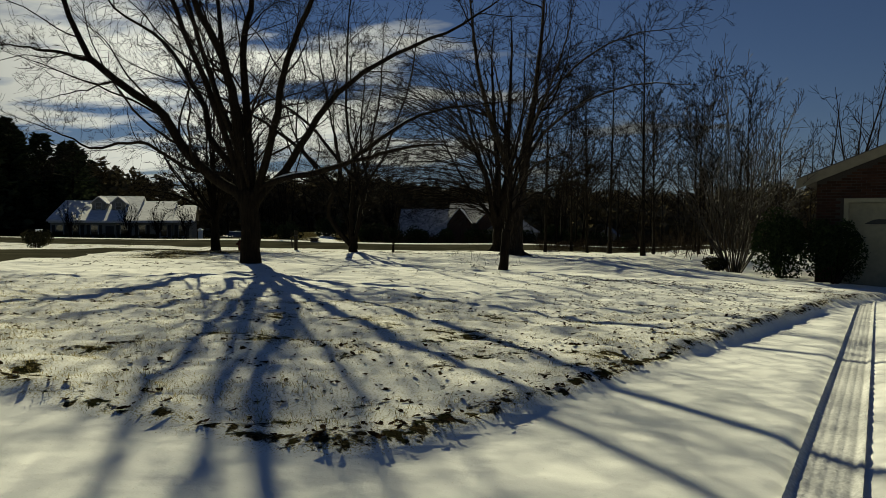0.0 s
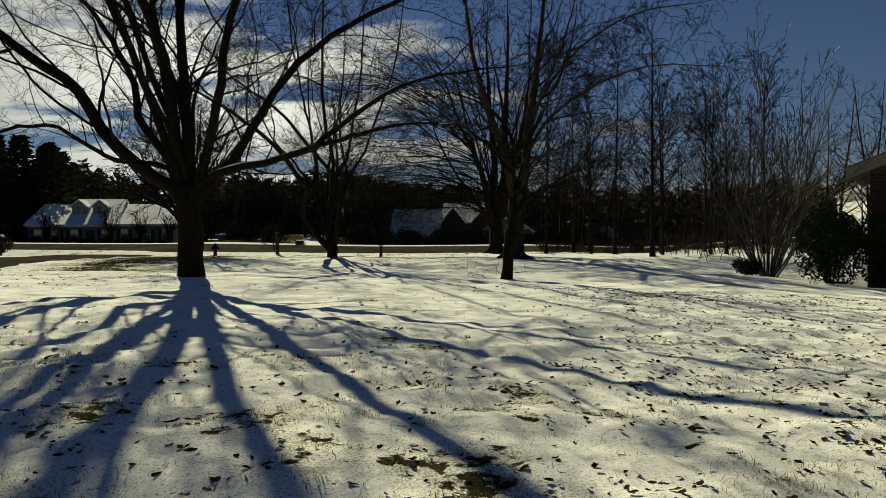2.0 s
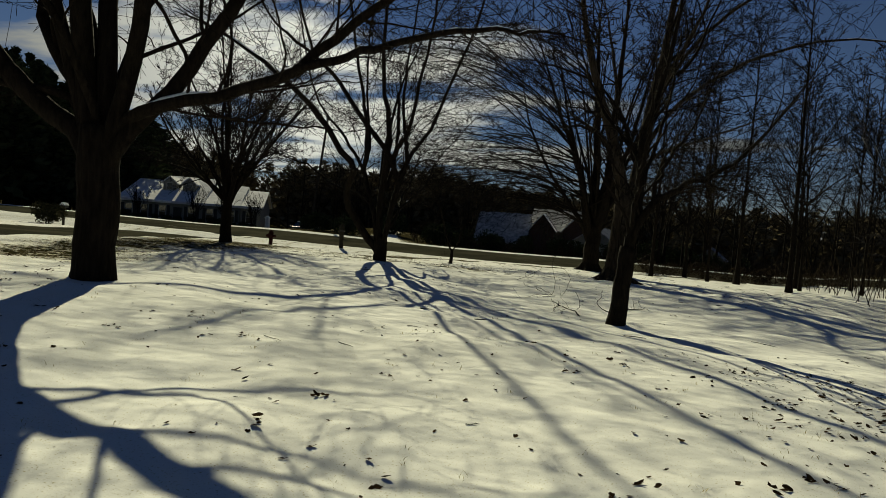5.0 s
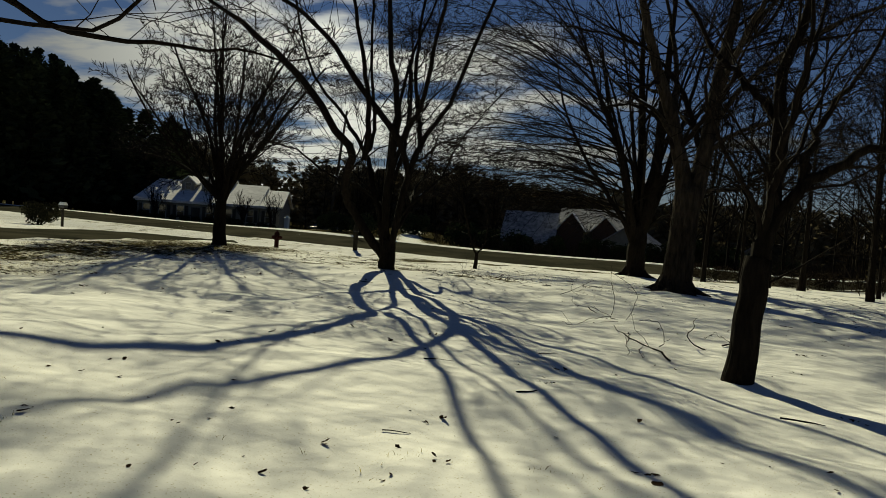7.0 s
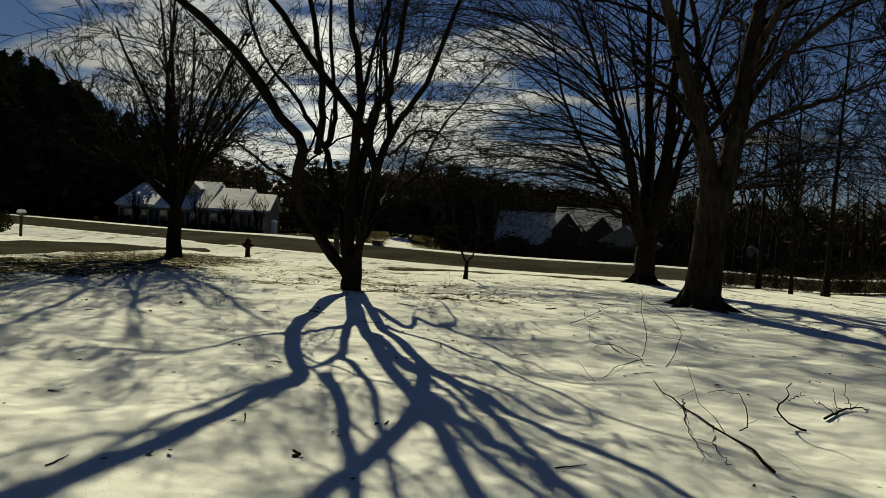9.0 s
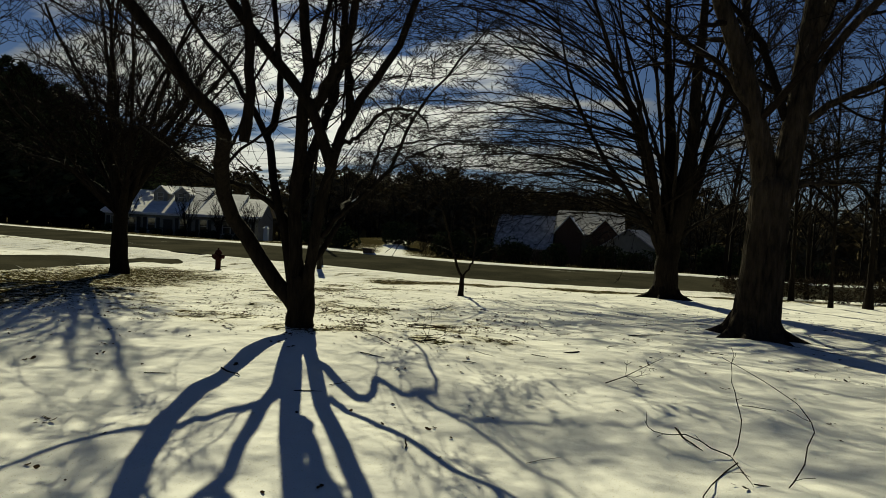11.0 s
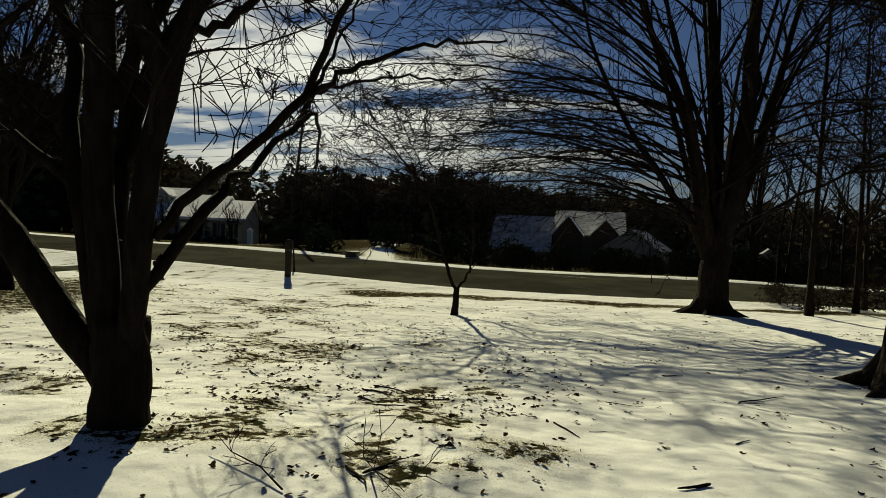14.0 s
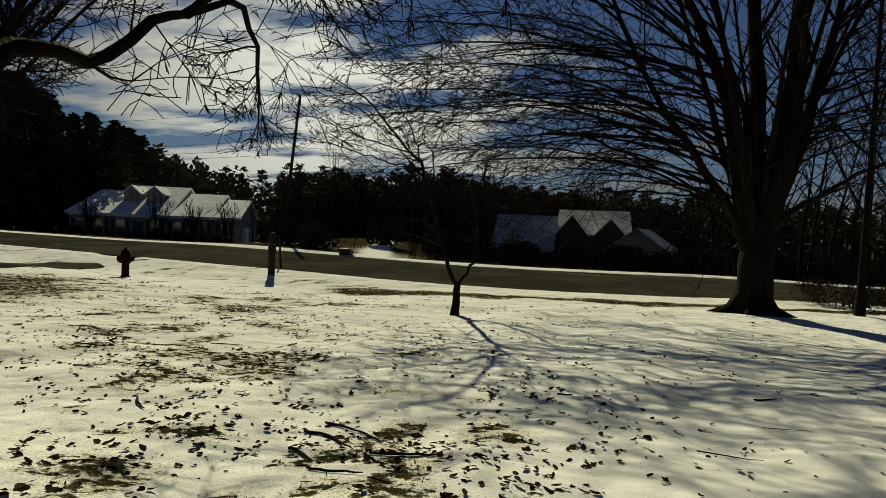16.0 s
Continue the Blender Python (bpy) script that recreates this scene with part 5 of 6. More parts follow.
# ---------------------------------------------------------------- houses
def ring(bm, x0, z0, x1, z1, w, ya, yb):
    """A picture frame in the xz plane: outer box less the inner one."""
    out = [(x0 - w, z0 - w), (x1 + w, z0 - w), (x1 + w, z1 + w), (x0 - w, z1 + w)]
    inn = [(x0, z0), (x1, z0), (x1, z1), (x0, z1)]
    L = [[bm.verts.new((px, y, pz)) for px, pz in q] for y in (ya, yb) for q in (out, inn)]
    for i in range(4):
        k = (i + 1) % 4
        bm.faces.new((L[0][i], L[0][k], L[1][k], L[1][i]))
        bm.faces.new((L[2][k], L[2][i], L[3][i], L[3][k]))
        bm.faces.new((L[0][k], L[0][i], L[2][i], L[2][k]))
        bm.faces.new((L[1][i], L[1][k], L[3][k], L[3][i]))


def window(parent, x, y, z, w, h, shutters=True):
    """A sash window in a wall that faces -y, its sill's middle at (x, y, z)."""
    bm = bmesh.new()
    ring(bm, x - w / 2, z, x + w / 2, z + h, 0.08, y - 0.06, y + 0.04)
    fr = part("window", bm, DIM_WHITE, parent, "white sash window")
    part("sill", box_bm(x - w / 2 - 0.13, y - 0.10, z - 0.13, x + w / 2 + 0.13, y - 0.062, z - 0.082), DIM_WHITE, fr)
    part("rail", box_bm(x - w / 2, y - 0.045, z + h / 2 - 0.03, x + w / 2, y - 0.022, z + h / 2 + 0.03), DIM_WHITE, fr)
    for za, zc in ((z, z + h / 2 - 0.031), (z + h / 2 + 0.031, z + h)):
        part("pane", box_bm(x - w / 2, y - 0.02, za, x + w / 2, y + 0.02, zc), GLASS, fr)
    if shutters:
        for sgn in (-1, 1):
            xa = x + sgn * (w / 2 + 0.29)
            part("shutter", box_bm(xa - 0.18, y - 0.05, z - 0.05, xa + 0.18, y - 0.003, z + h + 0.05, bev=0.012), SHUTTER, fr, "dark louvred shutter")


def gable_roof(bm, x0, x1, ye, zr, ze, yr, over=0.35, thick=0.16):
    """Both slopes of a roof with its ridge along x; eaves at ye and mirrored behind yr."""
    sl = (zr - ze) / (yr - ye)
    yb = 2 * yr - ye
    prof = [(ye - over, ze - over * sl), (yr, zr), (yb + over, ze - over * sl), (yb + over, ze - over * sl + thick), (yr, zr + thick), (ye - over, ze - over * sl + thick)]
    prism(bm, prof, x0 - over, x1 + over)


# long white house across the road; local x runs along its front
hx, hy, hr = -51.4, 70.5, 24.0
h1 = thing("house", hx, hy, 0, "long single-storey pale house with snowy roof and two dormers", "house", rz=hr)
zb = -2.6
for k, (a, c, ye, zr, yr) in enumerate([(0.0, 3.67, 0.3, 3.10, 11.0), (3.67, 9.11, 0.0, 3.75, 11.2), (9.11, 13.25, 0.2, 3.10, 10.9), (13.25, 15.6, 0.5, 2.60, 10.7)]):
    ze = 0.55
    yb = 2 * yr - ye
    bm = bmesh.new()
    prism(bm, [(ye, zb), (yb, zb), (yb, ze), (yr, zr), (ye, ze)], a + 0.02 * k, c - 0.01)
    part("wall", bm, SIDING, h1)
    bm = bmesh.new()
    gable_roof(bm, a + 0.36 * (k > 0), c - 0.30 * (k < 3), ye, zr, ze, yr, 0.36 if k != 1 else 0.37, 0.14)
    part("roof", bm, SNOW_ROOF, h1, "roof slope covered in snow")
    drop = 0.36 * (zr - ze) / (yr - ye)
    part("gutter", box_bm(a - 0.1, ye - 0.46, ze - 0.14 - drop, c + 0.1, ye - 0.37, ze - 0.01 - drop), WHITE, h1)
for x in (1.0, 2.7, 4.7, 7.9, 9.9, 12.3, 14.4):
    y = 0.3 if x < 3.67 else 0.0 if x < 9.11 else 0.2 if x < 13.25 else 0.5
    window(h1, x, y, -1.35, 0.72, 1.35)
part("door", box_bm(5.9, -0.06, zb, 6.8, 0.05, -0.1), SHUTTER, h1, "dark front door")
for x in (4.55, 6.8):
    d = part("dormer", box_bm(x - 0.72, 4.2, 1.4, x + 0.72, 9.0, 2.85), SIDING, h1, "gabled dormer with pale siding")
    bm = bmesh.new()
    pr = [(-0.95, -0.14), (0, 0.72), (0.95, -0.14), (0.95, 0.0), (0, 0.86), (-0.95, 0.0)]
    A = [bm.verts.new((x + px, 3.95, 2.78 + pz)) for px, pz in pr]
    B = [bm.verts.new((x + px, 10.9, 2.78 + pz)) for px, pz in pr]
    for i in range(6):
        bm.faces.new((A[i], A[(i + 1) % 6], B[(i + 1) % 6], B[i]))
    bm.faces.new(A)
    bm.faces.new(list(reversed(B)))
    bmesh.ops.recalc_face_normals(bm, faces=bm.faces)
    part("dormer_roof", bm, SNOW_ROOF, d, "snow-covered dormer roof")
    bm = bmesh.new()
    bm.faces.new([bm.verts.new(p) for p in ((x - 0.72, 4.198, 2.85), (x + 0.72, 4.198, 2.85), (x, 4.198, 3.46))])
    part("gable", bm, SIDING, d)
    window(h1, x, 4.18, 2.0, 0.55, 0.75, False)


def by_house(lx, ly):
    c, n = math.cos(radians(hr)), math.sin(radians(hr))
    return hx + c * lx - n * ly, hy + n * lx + c * ly


# low dark hedge along its front, and a bare tree by the road
R = random.Random(83)
for k in range(13):
    x, y = by_house(0.7 + 1.2 * k, -1.5 + R.uniform(-0.2, 0.2))
    ob = tagged(new("shrub", hedge[k % 3]), "low dark hedge shrub along a pale house front", "shrub", "hedge before the house")
    sc = R.uniform(0.42, 0.6)
    ob.matrix_world = Matrix.Translation((x, y, gz(x, y) - 0.08)) @ Matrix.Rotation(R.uniform(0, 6.3), 4, "Z") @ Matrix.Diagonal((sc, sc, sc * 0.8, 1))
for x, y, sc in ((-23.8, 56.6, 0.5), (-18.6, 58.0, 0.62)):
    ob = tagged(new("bare_tree", bares[1]), "bare dark tree across the road beside a house", "tree", "bare trees across the road")
    ob.matrix_world = Matrix.Translation((x, y, gz(x, y) - 0.1)) @ Matrix.Diagonal((sc, sc, sc, 1))

# upright clipped shrubs before it
for k, lx in enumerate((2.6, 8.6, 11.8, 14.9)):
    x, y0 = by_house(lx, -2.2)
    T = Tree(600 + k, levels=2, kids=(6, 4), spread=22, trop=(0.03, 0.03, 0.02), wig=(0.04, 0.07, 0.1), rmin=0.011)
    ob = thing("ornamental_tree", x, y0, gz(x, y0), "small upright bare tree before a pale house", "tree", "bare trees before the house")
    LV, LF = [], []
    for j in range(16):
        T.grow(LV, LF, Vector((0, 0, 0.4)), aim(j * 137.5, T.R.uniform(60, 86)), T.R.uniform(2.2, 3.8), 0.024, 0)
    tube(LV, LF, [Vector((0, 0, -0.2)), Vector((0, 0, 0.6))], [0.16, 0.14], 8)
    part_me("trunk", mesh_from("trunk", LV, LF, TWIG, True), ob)
    part_me("crown", mesh_from("crown", T.tV, T.tF, TWIG), ob)

# house with a low garage wing in shade
h2 = thing("house", 0, 92.0, 0, "house in shade with steep snowy roofs and front gables", "house")
bm = bmesh.new()
prism(bm, [(0, -3.8), (9, -3.8), (9, -1.4), (4.5, 2.3), (0, -1.4)], -13.4, -6.9)
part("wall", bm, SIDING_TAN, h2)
bm = bmesh.new()
gable_roof(bm, -13.4, -6.9, 0, 2.35, -1.4, 4.5, 0.35, 0.14)
part("roof", bm, SNOW_THIN_SHADED, h2, "steep snow-covered roof in shade")
bm = bmesh.new()
prism(bm, [(3, -3.8), (21, -3.8), (21, 0.4), (12, 3.35), (3, 0.4)], -6.88, 1.6)
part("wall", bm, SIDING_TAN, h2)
bm = bmesh.new()
gable_roof(bm, -6.5, 1.6, 3, 3.4, 0.42, 12.0, 0.35, 0.14)
part("roof", bm, SNOW_THIN_SHADED, h2, "snow-covered main roof")
for gx0, gx1, zt in ((-6.3, -3.2, 2.5), (-2.0, 1.0, 2.2)):
    bm = bmesh.new()
    mx = (gx0 + gx1) / 2
    pr = [(gx0, -3.8), (gx1, -3.8), (gx1, 0.6), (mx, zt), (gx0, 0.6)]
    A = [bm.verts.new((px, 1.2, pz)) for px, pz in pr]
    B = [bm.verts.new((px, 5.0, pz)) for px, pz in pr]
    for i in range(5):
        bm.faces.new((A[i], A[(i + 1) % 5], B[(i + 1) % 5], B[i]))
    bm.faces.new(A)
    bm.faces.new(list(reversed(B)))
    bmesh.ops.recalc_face_normals(bm, faces=bm.faces)
    g = part("gable", bm, BRICK, h2, "brick front gable")
    bm = bmesh.new()
    sl = (zt - 0.6) / (mx - gx0)
    for sg in (-1, 1):
        xe = mx + sg * (mx - gx0 + 0.3)
        q = [(mx, zt + 0.04), (xe, 0.6 - 0.3 * sl + 0.04), (xe, 0.6 - 0.3 * sl + 0.16), (mx, zt + 0.18)]
        A = [bm.verts.new((px, 0.9, pz)) for px, pz in q]
        B = [bm.verts.new((px, 9.0, pz)) for px, pz in q]
        for i in range(4):
            bm.faces.new((A[i], A[(i + 1) % 4], B[(i + 1) % 4], B[i]))
        bm.faces.new(A)
        bm.faces.new(list(reversed(B)))
    bmesh.ops.recalc_face_normals(bm, faces=bm.faces)
    part("gable_roof", bm, SNOW, g, "snow-covered gable roof")


def cottage(x, y, w, depth, zg, ze, zr, rz, label, wallmat):
    ob = thing("house", x, y, 0, label, "house", rz=rz)
    bm = bmesh.new()
    prism(bm, [(0, zg), (depth, zg), (depth, ze), (depth / 2, zr), (0, ze)], -w / 2, w / 2)
    part("wall", bm, wallmat, ob)
    bm = bmesh.new()
    gable_roof(bm, -w / 2, w / 2, 0, zr + 0.03, ze + 0.03, depth / 2, 0.3, 0.14)
    part("roof", bm, SNOW_THIN_SHADED, ob, "roof thinly covered in snow")
    window(ob, -w / 4, 0, zg + 0.9, 0.9, 1.2, False)
    window(ob, w / 4, 0, zg + 0.9, 0.9, 1.2, False)
    return ob


cottage(5.6, 89.0, 9.0, 5.6, -4.4, -0.8, 1.1, 78, "small pale house with snowy roof among bare trees", SIDING)
cottage(18.8, 91.0, 8.0, 5.0, -4.8, -2.3, -0.3, 78, "small pale house glimpsed between tree trunks", SIDING)
cottage(31.6, 58.5, 6.0, 7.0, -3.0, 2.6, 4.6, -88, "white house wall glimpsed beside the garage", WHITE)

# the near garage: brick gable end that faces the drive
gx0, gx1, gy0 = 0.0, 8.6, 0.0
g0 = gz(10.4, 15.8) - 0.06
ga = thing("garage", 9.5, 16.0, 0, "brick garage with tan trim and a pale door", "garage", rz=-30)
mx, ze, zt = (gx0 + gx1) / 2, 1.93, 1.93 + 0.415 * (gx1 - gx0) / 2
dx0, dx1, dz1 = 0.62, 3.36, g0 + 2.30
bm = bmesh.new()
box(bm, gx0, gy0, g0 - 0.4, dx0, gy0 + 0.25, ze)
box(bm, dx1, gy0, g0 - 0.4, gx1, gy0 + 0.25, ze)
box(bm, dx0, gy0 + 0.001, dz1, dx1, gy0 + 0.25, ze)
tri = [(gx0, ze), (gx1, ze), (mx, zt)]
A = [bm.verts.new((px, gy0, pz)) for px, pz in tri]
B = [bm.verts.new((px, gy0 + 0.25, pz)) for px, pz in tri]
for i in range(3):
    bm.faces.new((A[i], A[(i + 1) % 3], B[(i + 1) % 3], B[i]))
bm.faces.new(A)
bm.faces.new(list(reversed(B)))
bmesh.ops.recalc_face_normals(bm, faces=bm.faces)
front_wall = part("wall", bm, MORTAR, ga, "dark brick gable wall")
bm = bmesh.new()
box(bm, gx0, gy0 + 0.25, g0 - 0.4, gx0 + 0.25, gy0 + 9.0, ze)
box(bm, gx1 - 0.25, gy0 + 0.25, g0 - 0.4, gx1, gy0 + 9.0, ze)
box(bm, gx0 + 0.25, gy0 + 8.75, g0 - 0.4, gx1 - 0.25, gy0 + 9.0, ze)
part("wall", bm, BRICK, ga)
for sg in (-1, 1):
    hw = (gx1 - gx0) / 2 + 0.45
    for nm, ya, yb, off, th, mt, lb in (("roof", gy0 - 0.28, gy0 + 9.3, 0.0, 0.11, SHINGLE, "dark shingle roof"), ("rake_board", gy0 - 0.33, gy0 - 0.282, -0.17, 0.25, TRIM_SHADED, "tan rake board"), ("soffit", gy0 - 0.281, gy0 - 0.001, -0.06, 0.05, TRIM_SHADED, "tan soffit")):
        bm = bmesh.new()
        q = [(mx, zt + off + 0.02), (mx + sg * hw, zt - hw * 0.415 + off + 0.02), (mx + sg * hw, zt - hw * 0.415 + off + th + 0.02), (mx, zt + off + th + 0.02)]
        A = [bm.verts.new((px, ya, pz)) for px, pz in q]
        B = [bm.verts.new((px, yb, pz)) for px, pz in q]
        for i in range(4):
            bm.faces.new((A[i], A[(i + 1) % 4], B[(i + 1) % 4], B[i]))
        bm.faces.new(A)
        bm.faces.new(list(reversed(B)))
        bmesh.ops.recalc_face_normals(bm, faces=bm.faces)
        part(nm, bm, mt, ga, lb)
bm = bmesh.new()
box(bm, dx0, gy0 - 0.03, g0, dx0 + 0.11, gy0 + 0.2, dz1 - 0.11, 0.006)
box(bm, dx1 - 0.11, gy0 - 0.03, g0, dx1, gy0 + 0.2, dz1 - 0.11, 0.006)
box(bm, dx0, gy0 - 0.03, dz1 - 0.11, dx1, gy0 + 0.2, dz1, 0.006)
part("door_frame", bm, CREAM, ga, "cream door frame")
bm = bmesh.new()
for r in range(4):
    za, zc = g0 + 0.02 + r * 0.54, g0 + 0.02 + (r + 1) * 0.54 - 0.012
    box(bm, dx0 + 0.12, gy0 + 0.10, za, dx1 - 0.12, gy0 + 0.15, zc)
    for c in range(4):
        xa = dx0 + 0.2 + c * 0.60
        box(bm, xa, gy0 + 0.085, za + 0.09, xa + 0.5, gy0 + 0.101, zc - 0.09)
box(bm, dx0 + 0.02, gy0 + 0.155, g0, dx1 - 0.02, gy0 + 0.19, dz1 - 0.02)
door = part("garage_door", bm, CREAM, ga, "pale panelled garage door")
bm = bmesh.new()
pts = [(0.0, 0.0), (0.46, 0.0), (0.46, 0.12), (0.32, 0.13), (0.2, 0.11), (0.08, 0.05)]
A = [bm.verts.new((dx0 + 0.45 + px, gy0 + 0.075, dz1 - 0.66 + pz)) for px, pz in pts]
B = [bm.verts.new((dx0 + 0.45 + px, gy0 + 0.084, dz1 - 0.66 + pz)) for px, pz in pts]
for i in range(6):
    bm.faces.new((A[i], A[(i + 1) % 6], B[(i + 1) % 6], B[i]))
bm.faces.new(A)
bm.faces.new(list(reversed(B)))
part("door_emblem", bm, BLACK, door, "dark emblem")


# ---------------------------------------------------------------- street things
def fire_hydrant(x, y):
    ob = thing("fire_hydrant", x, y, gz(x, y) - 0.03, "dark red fire hydrant standing on the snowy verge", "hydrant")
    k = 0.86
    bm = bmesh.new()
    lathe(bm, [(0.13 * k, 0), (0.13 * k, 0.05), (0.095 * k, 0.06), (0.095 * k, 0.34), (0.13 * k, 0.35), (0.13 * k, 0.39), (0.105 * k, 0.40), (0.105 * k, 0.52), (0.135 * k, 0.53), (0.135 * k, 0.56)], 20)
    part("barrel", bm, HYDRANT, ob, smooth=False)
    bm = bmesh.new()
    lathe(bm, [(0.12 * k, 0.56), (0.115 * k, 0.60), (0.09 * k, 0.64), (0.05 * k, 0.665), (0.035 * k, 0.67), (0.03 * k, 0.71)], 20)
    part("bonnet", bm, HYDRANT, ob)
    for ax, rr, ln in (((1, 0, 0), 0.055, 0.17), ((-1, 0, 0), 0.055, 0.17), ((0, -1, 0), 0.07, 0.18)):
        bm = bmesh.new()
        c = Vector((0, 0, 0.45))
        d = Vector(ax)
        cyl(bm, c + d * 0.07, c + d * ln, rr * 0.9, rr * 0.9)
        cyl(bm, c + d * (ln - 0.03), c + d * (ln + 0.02), rr * 1.15, rr * 1.15)
        cyl(bm, c + d * (ln + 0.02), c + d * (ln + 0.045), 0.02, 0.02, 5)
        part("outlet_cap", bm, HYDRANT, ob)
    return ob


fire_hydrant(-12.06, 30.33)


def mailbox(x, y, h, label, rz=0):
    ob = thing("mailbox", x, y, gz(x, y) - 0.02, label, "mailbox", rz=rz)
    bm = bmesh.new()
    box(bm, -0.05, -0.05, 0, 0.05, 0.05, h, 0.008)
    part("post", bm, POLE, ob)
    bm = bmesh.new()
    n = 10
    pr = [(0.09, h), (0.09, h + 0.11)] + [(0.09 * math.cos(math.pi * i / n), h + 0.11 + 0.09 * math.sin(math.pi * i / n)) for i in range(1, n)] + [(-0.09, h + 0.11), (-0.09, h)]
    A = [bm.verts.new((px, -0.28, pz)) for px, pz in pr]
    B = [bm.verts.new((px, 0.24, pz)) for px, pz in pr]
    m = len(pr)
    for i in range(m):
        bm.faces.new((A[i], A[(i + 1) % m], B[(i + 1) % m], B[i]))
    bm.faces.new(A)
    bm.faces.new(list(reversed(B)))
    bmesh.ops.recalc_face_normals(bm, faces=bm.faces)
    bx = part("box", bm, BLACK, ob, "dark arched metal box")
    bm = bmesh.new()
    pr = [(0.10 * math.cos(math.pi * i / n), h + 0.13 + 0.10 * math.sin(math.pi * i / n)) for i in range(n + 1)]
    pr += [(px * 0.8, pz + 0.045) for px, pz in reversed(pr[1:-1])]
    m = len(pr)
    A = [bm.verts.new((px, -0.29, pz)) for px, pz in pr]
    B = [bm.verts.new((px, 0.25, pz)) for px, pz in pr]
    for i in range(m):
        bm.faces.new((A[i], A[(i + 1) % m], B[(i + 1) % m], B[i]))
    bm.faces.new(A)
    bm.faces.new(list(reversed(B)))
    bmesh.ops.recalc_face_normals(bm, faces=bm.faces)
    part("snow_cap", bm, SNOW, ob, "cap of snow")
    return ob


mailbox(-25.8, 34.2, 1.0, "dark mailbox on a post with snow on top beside the drive", 70)
# thick grey post at the kerb, with a slimmer post behind it
px, py = -10.2, 33.7
gp = thing("kerb_post", px, py, gz(px, py) - 0.12, "round-topped weathered grey post beside the road", "post", rz=0)
bm = bmesh.new()
lathe(bm, [(0.095, 0), (0.095, 0.72), (0.105, 0.74), (0.105, 1.12), (0.098, 1.19), (0.07, 1.24), (0.025, 1.26)], 20)
part("post", bm, WOODPOST, gp, smooth=True)
bm = bmesh.new()
lathe(bm, [(0.108, 0.90), (0.108, 0.96)], 20)
part("band", bm, BLACK, gp, "dark band")
sx, sy = -11.30, 36.2
sp = thing("marker_post", sx, sy, gz(sx, sy) - 0.02, "slim leaning dark wooden post beside the road", "post")
bm = bmesh.new()
cyl(bm, (0.10, 0, 0), (0.0, 0, 1.15), 0.035, 0.03, 10)
part("post", bm, POLE, sp)

# planter across the road
px, py = -11.9, 43.3
pl = thing("planter", px, py, gz(px, py) - 0.02, "brown planter box at the far edge of the road", "planter")
bm = bmesh.new()
box(bm, -0.24, -0.2, 0, 0.24, 0.2, 0.24, 0.02)
box(bm, -0.28, -0.24, 0.21, 0.28, 0.24, 0.27, 0.01)
part("box", bm, CONE, pl)

# white gate pillar by the pale house
px, py = by_house(16.6, -1.0)
wp = thing("gate_pillar", px, py, gz(px, py) - 0.1, "short white pillar beside the pale house", "pillar")
bm = bmesh.new()
box(bm, -0.22, -0.22, 0, 0.22, 0.22, 1.55, 0.02)
box(bm, -0.3, -0.3, 1.55, 0.3, 0.3, 1.66, 0.02)
part("shaft", bm, WHITE, wp)
bm = bmesh.new()
lathe(bm, [(0.26, 1.66), (0.2, 1.74), (0.08, 1.84), (0.02, 1.88)], 12)
part("cap", bm, SNOW, wp, "snow-capped top")

# parked car by the pale house
cx, cy = by_house(21.0, 0.5)
car = thing("car", cx, cy, gz(cx, cy), "dark parked car with snow on its roof", "car", rz=75)
bm = bmesh.new()
prism(bm, [(-0.86, 0.3), (0.86, 0.3), (0.86, 0.82), (0.76, 0.92), (-0.76, 0.92), (-0.86, 0.82)], -2.1, 2.1)
part("body", bm, BLACK, car)
bm = bmesh.new()
pr = [(-1.5, 0.92), (-0.8, 1.42), (0.7, 1.44), (1.3, 0.92)]
A = [bm.verts.new((a, -0.74 + 0.14 * (c > 1), c)) for a, c in pr]
B = [bm.verts.new((a, 0.74 - 0.14 * (c > 1), c)) for a, c in pr]
for i in range(4):
    bm.faces.new((A[i], A[(i + 1) % 4], B[(i + 1) % 4], B[i]))
bm.faces.new(A)
bm.faces.new(list(reversed(B)))
bmesh.ops.recalc_face_normals(bm, faces=bm.faces)
part("cabin", bm, GLASS, car, "dark glazed cabin")
part("snow_cap", box_bm(-0.85, -0.6, 1.44, 0.75, 0.6, 1.53, bev=0.03), SNOW, car, "snow on the roof")
for wx in (-1.3, 1.3):
    for wy in (-0.8, 0.8):
        bm = bmesh.new()
        cyl(bm, (wx, wy - 0.1, 0.32), (wx, wy + 0.1, 0.32), 0.32, 0.32, 18)
        part("wheel", bm, BLACK, car)

